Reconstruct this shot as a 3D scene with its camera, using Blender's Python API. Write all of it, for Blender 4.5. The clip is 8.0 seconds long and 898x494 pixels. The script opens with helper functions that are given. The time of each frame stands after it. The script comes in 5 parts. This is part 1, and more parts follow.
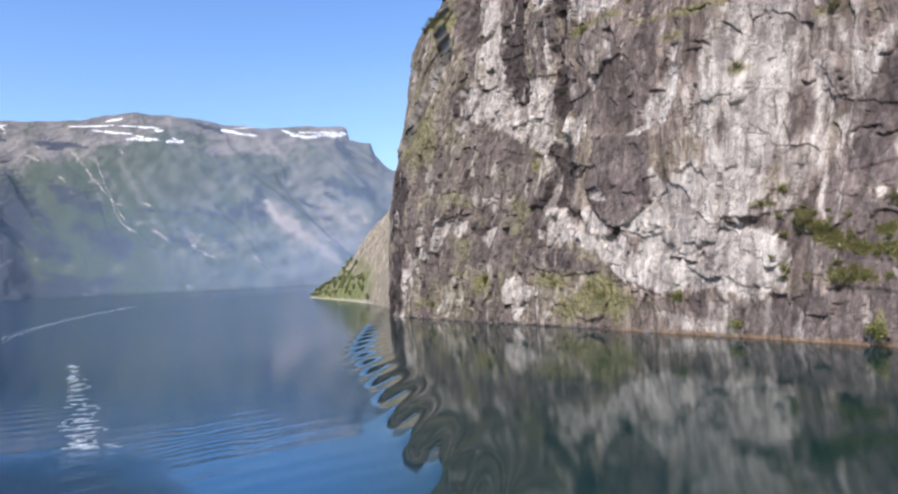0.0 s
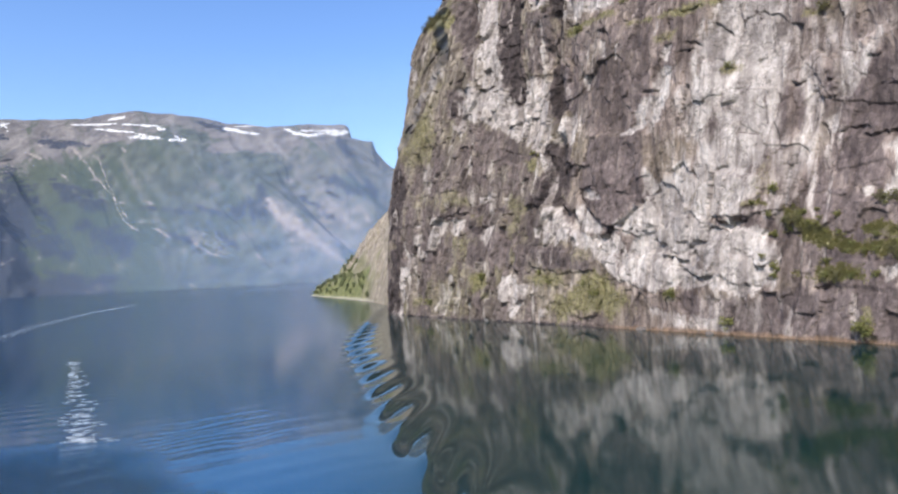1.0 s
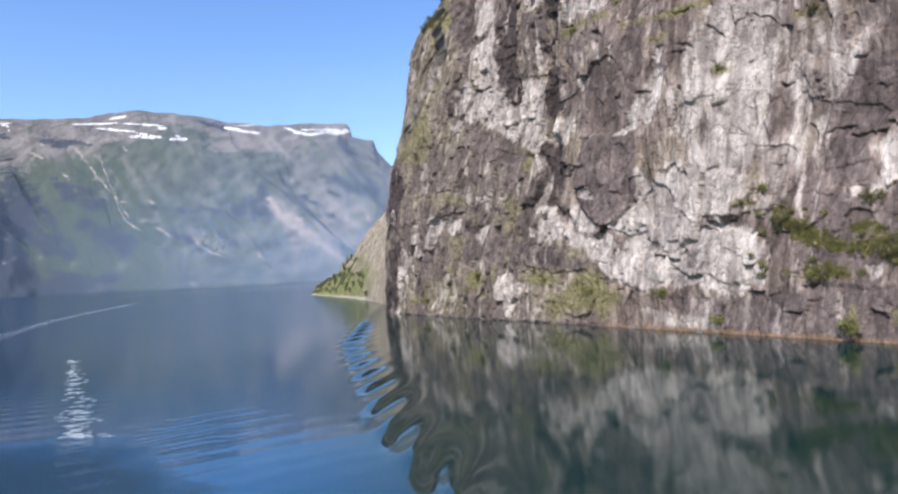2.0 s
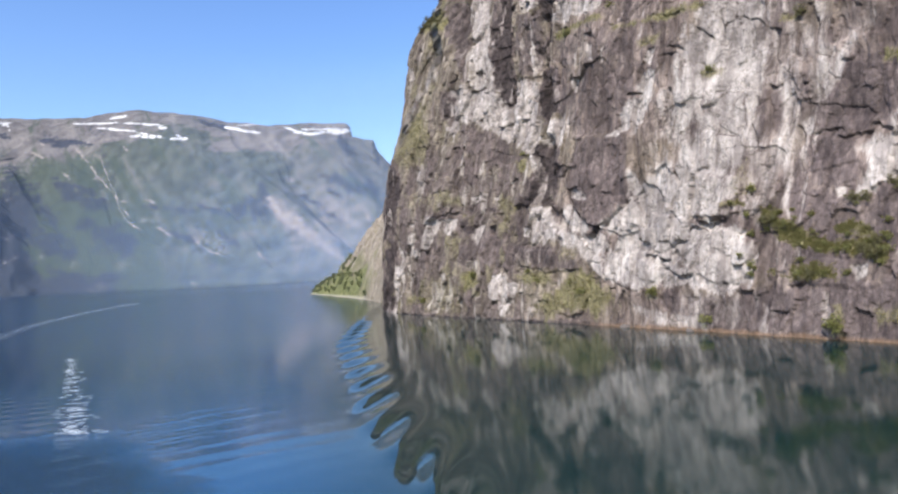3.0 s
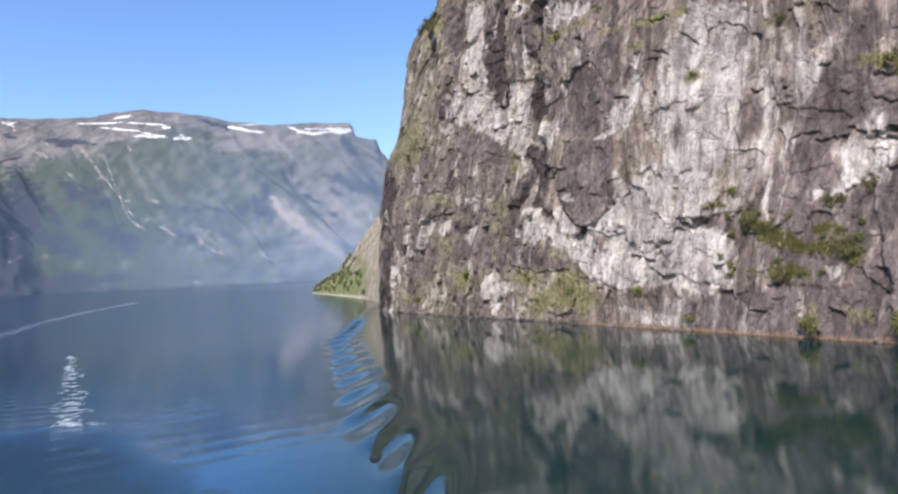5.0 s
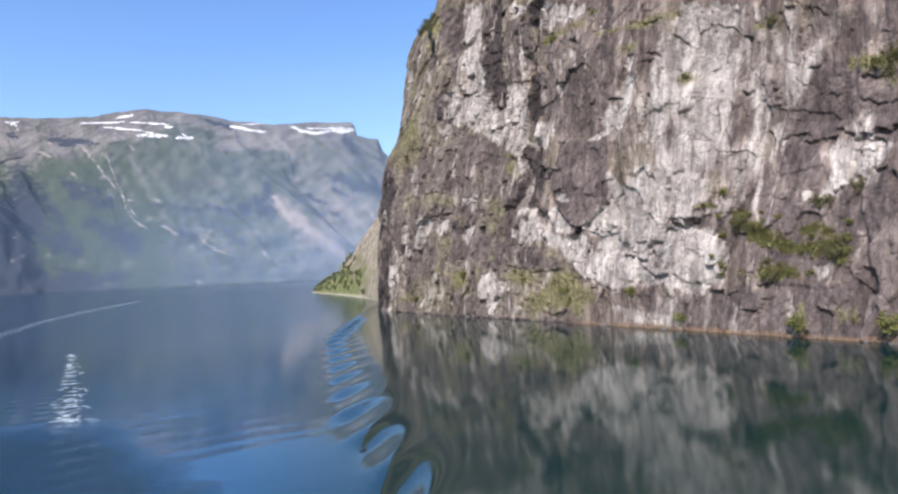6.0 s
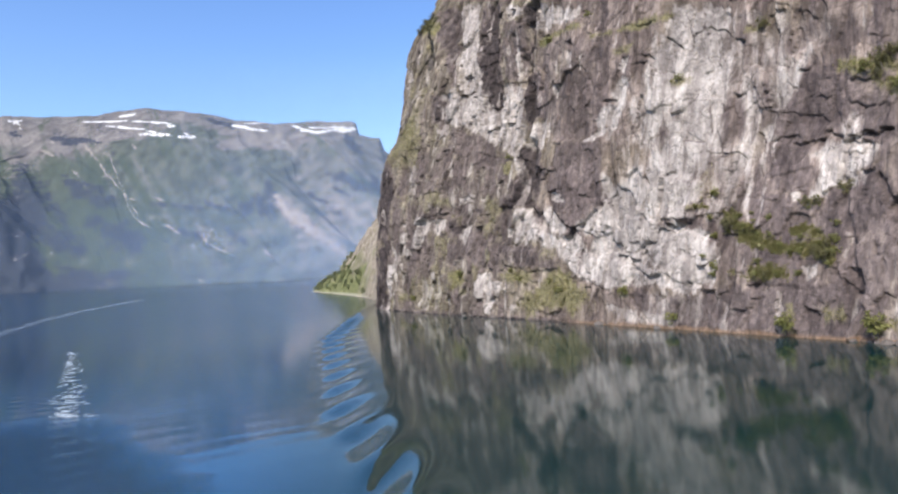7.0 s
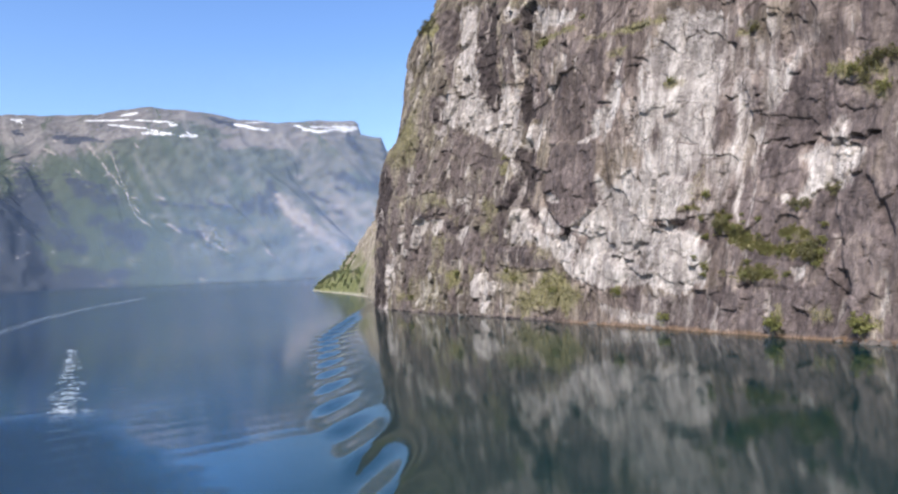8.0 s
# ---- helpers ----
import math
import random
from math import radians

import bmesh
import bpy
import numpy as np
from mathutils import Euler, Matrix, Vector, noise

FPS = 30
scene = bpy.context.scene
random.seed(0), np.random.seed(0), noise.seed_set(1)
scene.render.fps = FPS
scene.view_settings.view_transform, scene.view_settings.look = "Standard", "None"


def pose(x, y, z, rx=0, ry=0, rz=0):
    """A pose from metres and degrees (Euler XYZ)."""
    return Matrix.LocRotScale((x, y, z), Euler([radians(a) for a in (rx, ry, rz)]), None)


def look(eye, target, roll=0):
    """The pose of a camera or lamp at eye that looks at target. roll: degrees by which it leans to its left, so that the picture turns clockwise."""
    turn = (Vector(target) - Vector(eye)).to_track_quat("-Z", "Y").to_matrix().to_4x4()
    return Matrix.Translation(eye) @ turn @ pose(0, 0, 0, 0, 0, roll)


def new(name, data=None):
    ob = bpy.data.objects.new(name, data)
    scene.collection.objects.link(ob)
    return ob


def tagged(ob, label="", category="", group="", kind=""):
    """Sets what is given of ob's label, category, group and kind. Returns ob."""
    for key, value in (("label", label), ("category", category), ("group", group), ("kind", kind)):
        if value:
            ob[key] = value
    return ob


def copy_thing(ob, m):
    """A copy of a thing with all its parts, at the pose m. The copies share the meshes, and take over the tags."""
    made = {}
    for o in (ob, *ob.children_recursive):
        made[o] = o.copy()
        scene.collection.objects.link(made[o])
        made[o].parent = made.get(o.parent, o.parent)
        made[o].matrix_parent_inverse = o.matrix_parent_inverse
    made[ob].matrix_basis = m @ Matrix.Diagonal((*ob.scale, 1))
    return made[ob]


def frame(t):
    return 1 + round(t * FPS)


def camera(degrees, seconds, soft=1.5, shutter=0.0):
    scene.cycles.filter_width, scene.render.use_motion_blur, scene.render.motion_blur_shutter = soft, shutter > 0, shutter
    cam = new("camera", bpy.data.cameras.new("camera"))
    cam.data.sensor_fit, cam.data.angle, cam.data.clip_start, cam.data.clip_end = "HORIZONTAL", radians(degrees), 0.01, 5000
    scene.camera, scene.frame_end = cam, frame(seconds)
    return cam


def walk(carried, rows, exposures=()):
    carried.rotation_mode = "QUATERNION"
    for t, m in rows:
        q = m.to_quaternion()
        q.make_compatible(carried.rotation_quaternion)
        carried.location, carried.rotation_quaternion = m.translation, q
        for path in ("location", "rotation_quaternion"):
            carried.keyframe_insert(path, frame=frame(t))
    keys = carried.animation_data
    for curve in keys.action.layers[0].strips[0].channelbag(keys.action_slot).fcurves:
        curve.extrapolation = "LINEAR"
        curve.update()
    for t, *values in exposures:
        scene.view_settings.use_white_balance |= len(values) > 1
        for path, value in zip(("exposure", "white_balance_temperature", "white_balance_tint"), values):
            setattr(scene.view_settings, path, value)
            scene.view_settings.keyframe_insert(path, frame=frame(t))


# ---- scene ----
cam = camera(69.50, 8.0, soft=2.3)
EYE = 20.0                              # deck height over the water
SPEED = (1.9530, -2.1948)               # metres a second; the middle of the walk is at x = y = 0
# seconds, yaw (to the left), pitch (up), lean to the right
ROWS = [
    (0.0, -0.496, 2.117, 3.141),
    (0.5, -0.378, 2.010, 3.130),
    (1.0, -0.287, 1.955, 3.143),
    (1.5, -0.208, 1.897, 3.169),
    (3.0, -0.118, 1.807, 3.201),
    (3.5, -0.063, 1.788, 3.188),
    (4.0, -0.000, 1.780, 3.186),
    (4.5, 0.097, 1.776, 3.189),
    (6.0, 0.375, 1.721, 3.126),
    (6.5, 0.486, 1.692, 3.090),
    (7.0, 0.550, 1.659, 3.027),
    (7.5, 0.634, 1.624, 2.947),
    (8.0, 0.693, 1.630, 2.848),
]
walk(cam, [(t, pose(SPEED[0] * (t - 4), SPEED[1] * (t - 4), EYE, 0, 0, yaw)
            @ pose(0, 0, 0, pitch) @ pose(0, 0, 0, 0, lean) @ pose(0, 0, 0, 90)) for t, yaw, pitch, lean in ROWS],
     [(0.0, 0.33), (8.0, 0.33)])

# ---- sky and sun ----
SUN_AT = Vector((-0.38, -0.70, 0.82)).normalized()
world = bpy.data.worlds.new("sky")
scene.world = world
world.use_nodes = True
wn = world.node_tree
sky = wn.nodes.new("ShaderNodeTexSky")
sky.sky_type, sky.sun_disc = "NISHITA", False
sky.sun_elevation = math.asin(SUN_AT.z)
sky.sun_rotation = math.atan2(SUN_AT.x, SUN_AT.y)
sky.air_density, sky.dust_density, sky.ozone_density = 1.1, 0.9, 2.8
wn.nodes["Background"].inputs[1].default_value = 0.192
deep = wn.nodes.new("ShaderNodeHueSaturation")
deep.inputs["Hue"].default_value = 0.511
deep.inputs["Saturation"].default_value = 1.19
wn.links.new(sky.outputs[0], deep.inputs["Color"])
wn.links.new(deep.outputs[0], wn.nodes["Background"].inputs[0])
sun = new("sun", bpy.data.lights.new("sun", "SUN"))
sun.data.energy, sun.data.angle, sun.data.color = 4.9, radians(0.53), (1.0, 0.93, 0.83)
sun.matrix_world = look((-400, -250, 500), Vector((-400, -250, 500)) - SUN_AT)


# ---- noise and mesh helpers ----
def hashed(i, j, seed):
    """A number from 0 to 1 for each lattice cell."""
    n = (i.astype(np.int64) * 374761393 + j.astype(np.int64) * 668265263 + seed * 974634541) & 0xFFFFFFFF
    n = ((n ^ (n >> 13)) * 1274126177) & 0xFFFFFFFF
    n = ((n ^ (n >> 16)) * 2246822519) & 0xFFFFFFFF
    return ((n ^ (n >> 15)) & 0xFFFFFF) / float(0xFFFFFF)


def smooth_noise(x, y, seed):
    """Value noise, -1 to 1."""
    i, j = np.floor(x), np.floor(y)
    fx, fy = x - i, y - j
    fx, fy = fx * fx * fx * (fx * (fx * 6 - 15) + 10), fy * fy * fy * (fy * (fy * 6 - 15) + 10)
    a, b = hashed(i, j, seed), hashed(i + 1, j, seed)
    c, d = hashed(i, j + 1, seed), hashed(i + 1, j + 1, seed)
    return 2 * (a + (b - a) * fx + (c - a) * fy + (a - b - c + d) * fx * fy) - 1


def fractal(x, y, seed, octaves=4, gain=0.5):
    total, amp, norm = 0, 1.0, 0
    for k in range(octaves):
        total = total + amp * smooth_noise(x * 2 ** k + 17.3 * k, y * 2 ** k - 9.1 * k, seed + k)
        norm += amp
        amp *= gain
    return total / norm


def ridged(x, y, seed, octaves=4):
    total, amp, norm = 0, 1.0, 0
    for k in range(octaves):
        total = total + amp * (1 - np.abs(smooth_noise(x * 2 ** k + 5.7 * k, y * 2 ** k + 3.1 * k, seed + k)))
        norm += amp
        amp *= 0.5
    return total / norm


def cells(x, y, seed):
    """Cellular blocks: a random number for each block, a tilted plane over it and the gap to its border."""
    i0, j0 = np.floor(x), np.floor(y)
    best, second = np.full(x.shape, 9.0), np.full(x.shape, 9.0)
    ident, tilt = np.zeros(x.shape), np.zeros(x.shape)
    for di in (-1, 0, 1):
        for dj in (-1, 0, 1):
            i, j = i0 + di, j0 + dj
            px, py = i + hashed(i, j, seed), j + hashed(i, j, seed + 1)
            d = np.maximum(np.abs(x - px), np.abs(y - py)) * 0.6 + np.hypot(x - px, y - py) * 0.4
            near = d < best
            second = np.where(near, best, np.minimum(second, d))
            r = hashed(i, j, seed + 2)
            lean = (hashed(i, j, seed + 3) - 0.5) * (x - px) + (hashed(i, j, seed + 4) - 0.5) * (y - py)
            ident, tilt = np.where(near, r, ident), np.where(near, lean, tilt)
            best = np.minimum(best, d)
    return ident, tilt, second - best


def smoothstep(a, b, x):
    t = np.clip((x - a) / (b - a), 0, 1)
    return t * t * (3 - 2 * t)


def grid_mesh(name, xyz, material, smooth=True, **attributes):
    """A mesh from a grid of places (rows, columns, 3), with colour attributes of the same grid."""
    rows, cols = xyz.shape[:2]
    me = bpy.data.meshes.new(name)
    idx = np.arange(rows * cols).reshape(rows, cols)
    quads = np.stack([idx[:-1, :-1], idx[:-1, 1:], idx[1:, 1:], idx[1:, :-1]], -1).reshape(-1, 4)
    me.vertices.add(rows * cols)
    me.vertices.foreach_set("co", np.ascontiguousarray(xyz, dtype=np.float32).ravel())
    me.loops.add(quads.size)
    me.loops.foreach_set("vertex_index", quads.astype(np.int32).ravel())
    me.polygons.add(len(quads))
    me.polygons.foreach_set("loop_start", np.arange(0, quads.size, 4, dtype=np.int32))
    me.update(calc_edges=True)
    me.polygons.foreach_set("use_smooth", np.full(len(quads), smooth))
    for key, value in attributes.items():
        layer = me.attributes.new(key, "FLOAT_COLOR", "POINT")
        layer.data.foreach_set("color", np.ascontiguousarray(value, dtype=np.float32).ravel())
    me.materials.append(material)
    me.update()
    return me


def soup_mesh(name, places, faces, material, smooth=False):
    me = bpy.data.meshes.new(name)
    me.from_pydata([tuple(p) for p in places], [], [tuple(f) for f in faces])
    me.polygons.foreach_set("use_smooth", np.full(len(me.polygons), smooth))
    me.materials.append(material)
    me.update()
    return me


# ---- materials ----
class Nodes:
    """Short calls for a node material."""

    def __init__(self, name):
        self.m = bpy.data.materials.new(name)
        self.m.use_nodes = True
        self.t = self.m.node_tree
        self.bsdf = self.t.nodes["Principled BSDF"]

    def set(self, socket, value):
        if hasattr(value, "is_output"):
            self.t.links.new(value, socket)
        else:
            socket.default_value = value

    def node(self, kind, out=0, **values):
        n = self.t.nodes.new("ShaderNode" + kind)
        for key, value in values.items():
            self.set(n.inputs[key.replace("_", " ")], value)
        return n.outputs[out]

    def math(self, op, a, b=0.0):
        n = self.t.nodes.new("ShaderNodeMath")
        n.operation = op
        self.set(n.inputs[0], a), self.set(n.inputs[1], b)
        return n.outputs[0]

    def mix(self, fac, a, b, blend="MIX"):
        n = self.t.nodes.new("ShaderNodeMix")
        n.data_type, n.blend_type = "RGBA", blend
        self.set(n.inputs[0], fac), self.set(n.inputs[6], a), self.set(n.inputs[7], b)
        return n.outputs[2]

    def ramp(self, fac, lo, hi):
        n = self.t.nodes.new("ShaderNodeMapRange")
        n.interpolation_type = "SMOOTHSTEP"
        self.set(n.inputs[0], fac), self.set(n.inputs[1], lo), self.set(n.inputs[2], hi)
        return n.outputs[0]

    def coords(self, scale=(1, 1, 1), turn=0.0):
        n = self.t.nodes.new("ShaderNodeMapping")
        n.inputs["Scale"].default_value = scale
        n.inputs["Rotation"].default_value = (0, 0, turn)
        self.t.links.new(self.node("TexCoord", 3), n.inputs[0])
        return n.outputs[0]

    def face(self, scale=(1, 1, 1)):
        """Coordinates along a rock face: station, 0, level."""
        station, level = self.attribute("lichen")[2:]
        join = self.t.nodes.new("ShaderNodeCombineXYZ")
        self.set(join.inputs[0], station), self.set(join.inputs[2], level)
        n = self.t.nodes.new("ShaderNodeMapping")
        n.inputs["Scale"].default_value = scale
        self.t.links.new(join.outputs[0], n.inputs[0])
        return n.outputs[0]

    def place(self):
        n = self.t.nodes.new("ShaderNodeSeparateXYZ")
        self.t.links.new(self.node("TexCoord", 3), n.inputs[0])
        return n.outputs[0], n.outputs[1]

    def noise(self, vector, scale, detail=4.0, rough=0.55, distort=0.0):
        return self.node("TexNoise", Vector=vector, Scale=scale, Detail=detail, Roughness=rough, Distortion=distort)

    def attribute(self, name):
        n = self.t.nodes.new("ShaderNodeAttribute")
        n.attribute_name = name
        s = self.t.nodes.new("ShaderNodeSeparateColor")
        self.t.links.new(n.outputs["Color"], s.inputs[0])
        return (*s.outputs, n.outputs["Alpha"])

    def bump(self, height, strength, distance):
        self.set(self.bsdf.inputs["Normal"], self.node("Bump", Height=height, Strength=strength, Distance=distance))

    def done(self, colour, rough=0.9, specular=0.25):
        self.set(self.bsdf.inputs["Base Color"], colour)
        self.set(self.bsdf.inputs["Roughness"], rough)
        self.set(self.bsdf.inputs["Specular IOR Level"], specular)
        return self.m


def rgb(r, g, b):
    return (r, g, b, 1.0)


def cliff_material():
    k = Nodes("gneiss_cliff")
    pale, green, dark, rust = k.attribute("rock")
    grain = k.noise(k.face((1, 1, 0.5)), 0.75, 7, 0.66)
    fine = k.noise(k.face((1, 1, 0.3)), 2.4, 5, 0.68)
    streak = k.noise(k.face((1, 1, 0.24)), 0.34, 7, 0.64, 0.6)
    runs = k.noise(k.face((1, 1, 0.075)), 0.5, 5, 0.6, 0.3)
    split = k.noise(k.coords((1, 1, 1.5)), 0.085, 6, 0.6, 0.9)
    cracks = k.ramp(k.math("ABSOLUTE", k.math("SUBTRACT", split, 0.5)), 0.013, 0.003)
    chips = k.ramp(k.math("ABSOLUTE", k.math("SUBTRACT", k.noise(k.coords((1, 1, 0.7)), 0.26, 5, 0.6, 0.6), 0.5)), 0.022, 0.004)
    tone = k.noise(k.coords(), 0.045, 3, 0.5)
    ragged = k.math("ADD", k.math("MULTIPLY", k.math("SUBTRACT", streak, 0.5), 1.4), k.math("MULTIPLY", k.math("SUBTRACT", fine, 0.5), 0.45))
    body = k.mix(k.ramp(streak, 0.36, 0.66), rgb(0.125, 0.099, 0.090), rgb(0.305, 0.255, 0.228))
    body = k.mix(k.math("MULTIPLY", k.ramp(runs, 0.54, 0.66), 0.35), body, rgb(0.46, 0.385, 0.335))
    body = k.mix(k.math("MULTIPLY", k.ramp(runs, 0.46, 0.34), 0.5), body, rgb(0.080, 0.060, 0.048))
    lichen, block = k.attribute("lichen")[:2]
    body = k.mix(lichen, body, k.mix(1.0, body, rgb(0.90, 0.955, 0.88), "MULTIPLY"))
    body = k.mix(k.math("MULTIPLY", k.math("MULTIPLY", lichen, 0.15), k.ramp(k.noise(k.coords((1, 1, 0.6)), 0.09, 5, 0.6, 0.5), 0.46, 0.6)), body, rgb(0.20, 0.195, 0.115))
    body = k.mix(k.math("MULTIPLY", k.ramp(tone, 0.48, 0.64), 0.2), body, rgb(0.19, 0.175, 0.09))
    lumps = k.noise(k.face((1, 1, 0.4)), 0.14, 5, 0.6, 0.8)
    body = k.mix(0.85, body, k.mix(k.ramp(lumps, 0.32, 0.68), rgb(0.62, 0.60, 0.60), rgb(1.42, 1.42, 1.40)), "MULTIPLY")
    # dark holds stains and painted shade alike; the deepest tone fills clefts.
    dark_ragged = k.math("ADD", dark, k.math("MULTIPLY", ragged, -0.5))
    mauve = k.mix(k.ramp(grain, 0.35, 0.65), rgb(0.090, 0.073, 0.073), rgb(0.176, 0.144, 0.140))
    stain_shade = k.mix(k.ramp(grain, 0.35, 0.65), rgb(0.020, 0.017, 0.019), rgb(0.060, 0.049, 0.050))
    body = k.mix(k.math("MULTIPLY", k.ramp(dark_ragged, 0.1, 0.6), 0.85), body, mauve)
    body = k.mix(k.math("MULTIPLY", k.ramp(dark_ragged, 0.62, 1.0), 0.88), body, stain_shade)
    fresh = k.mix(k.ramp(k.math("ADD", k.math("MULTIPLY", streak, 0.6), k.math("MULTIPLY", grain, 0.4)), 0.36, 0.62), rgb(0.31, 0.282, 0.262), rgb(0.635, 0.595, 0.555))
    fresh = k.mix(k.math("MULTIPLY", k.ramp(runs, 0.53, 0.38), 0.5), fresh, rgb(0.22, 0.19, 0.18))
    fresh = k.mix(0.6, fresh, k.mix(k.ramp(lumps, 0.34, 0.62), rgb(0.66, 0.65, 0.66), rgb(1.12, 1.12, 1.11)), "MULTIPLY")
    tones = k.mix(k.ramp(block, 0.2, 0.8), rgb(0.68, 0.67, 0.68), rgb(1.30, 1.30, 1.29))
    body = k.mix(1.0, body, tones, "MULTIPLY")
    fresh = k.mix(0.5, fresh, tones, "MULTIPLY")
    body = k.mix(k.ramp(k.math("ADD", pale, k.math("MULTIPLY", ragged, 0.75)), 0.15, 0.8), body, fresh)
    moss = k.mix(k.ramp(fine, 0.35, 0.65), rgb(0.12, 0.115, 0.048), rgb(0.31, 0.295, 0.14))
    lush = k.math("ADD", green, k.math("MULTIPLY", k.math("ADD", ragged, k.math("SUBTRACT", grain, 0.5)), 0.8))
    body = k.mix(k.math("MULTIPLY", k.ramp(lush, 0.15, 1.0), 0.82), body, moss)
    body = k.mix(rust, body, k.mix(grain, rgb(0.16, 0.10, 0.06), rgb(0.34, 0.23, 0.15)))
    body = k.mix(0.36, body, k.mix(k.ramp(grain, 0.25, 0.75), rgb(0.6, 0.6, 0.6), rgb(1.3, 1.3, 1.3)), "MULTIPLY")
    body = k.mix(k.math("MULTIPLY", k.math("MULTIPLY", chips, k.ramp(grain, 0.4, 0.6)), 0.55), body, rgb(0.07, 0.06, 0.054))
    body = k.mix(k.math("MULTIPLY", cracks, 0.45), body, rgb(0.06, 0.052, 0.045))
    body = k.mix(1.0, body, rgb(0.722, 0.700, 0.702), "MULTIPLY")
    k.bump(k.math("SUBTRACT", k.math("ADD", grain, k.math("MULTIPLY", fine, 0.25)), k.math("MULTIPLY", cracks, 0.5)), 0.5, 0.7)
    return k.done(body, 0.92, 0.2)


def mountain_material():
    k = Nodes("alpine_slope")
    scree, green, snow, steep = k.attribute("rock")
    bands = k.attribute("bands")[0]
    flat = k.coords()
    grain = k.noise(flat, 0.012, 8, 0.65)
    fine = k.noise(flat, 0.05, 5, 0.6)
    rock = k.mix(k.ramp(grain, 0.3, 0.7), rgb(0.086, 0.078, 0.074), rgb(0.185, 0.166, 0.156))
    grass = k.mix(k.ramp(grain, 0.35, 0.65), rgb(0.046, 0.055, 0.046), rgb(0.096, 0.102, 0.082))
    body = k.mix(k.ramp(k.math("ADD", green, k.math("SUBTRACT", fine, 0.5)), 0.2, 0.8), rock, grass)
    body = k.mix(k.math("MULTIPLY", k.ramp(bands, 0.55, 0.95), 0.35), body, rgb(0.30, 0.27, 0.25))
    body = k.mix(k.math("MULTIPLY", k.ramp(bands, 0.4, 0.1), 0.8), body, rgb(0.048, 0.062, 0.04))
    # Dark blue-grey for steep rock and for the shade on its faces.
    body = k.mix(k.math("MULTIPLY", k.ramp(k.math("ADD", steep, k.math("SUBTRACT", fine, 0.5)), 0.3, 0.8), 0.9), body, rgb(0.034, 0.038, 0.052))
    body = k.mix(k.math("MULTIPLY", k.ramp(k.math("ADD", scree, k.math("MULTIPLY", k.math("SUBTRACT", fine, 0.5), 1.4)), 0.25, 0.85), 0.9), body, k.mix(fine, rgb(0.16, 0.135, 0.122), rgb(0.36, 0.305, 0.275)))
    body = k.mix(k.ramp(k.math("MULTIPLY", snow, k.math("ADD", k.math("MULTIPLY", k.math("SUBTRACT", k.math("ADD", grain, fine), 1.0), 3.0), 0.95)), 0.2, 0.9), body, rgb(0.60, 0.59, 0.575))
    k.bump(k.math("ADD", grain, k.math("MULTIPLY", fine, 0.4)), 0.6, 10.0)
    return k.done(body, 0.95, 0.1)


def headland_material():
    k = Nodes("scree_and_turf")
    pale, green, dark, rust = k.attribute("rock")
    flat = k.coords()
    grain = k.noise(flat, 0.35, 6, 0.6)
    tall = k.noise(k.coords((1, 1, 0.8)), 0.13, 7, 0.64, 0.6)
    rock = k.mix(k.ramp(tall, 0.3, 0.7), rgb(0.15, 0.124, 0.10), rgb(0.335, 0.285, 0.235))
    rock = k.mix(k.math("MULTIPLY", k.ramp(grain, 0.48, 0.6), 0.45), rock, rgb(0.13, 0.125, 0.065))
    body = k.mix(green, rock, k.mix(k.ramp(grain, 0.35, 0.65), rgb(0.085, 0.10, 0.042), rgb(0.19, 0.19, 0.085)))
    body = k.mix(pale, body, rgb(0.5, 0.46, 0.4))
    k.bump(k.math("ADD", grain, tall), 0.6, 1.5)
    return k.done(body, 0.93, 0.15)


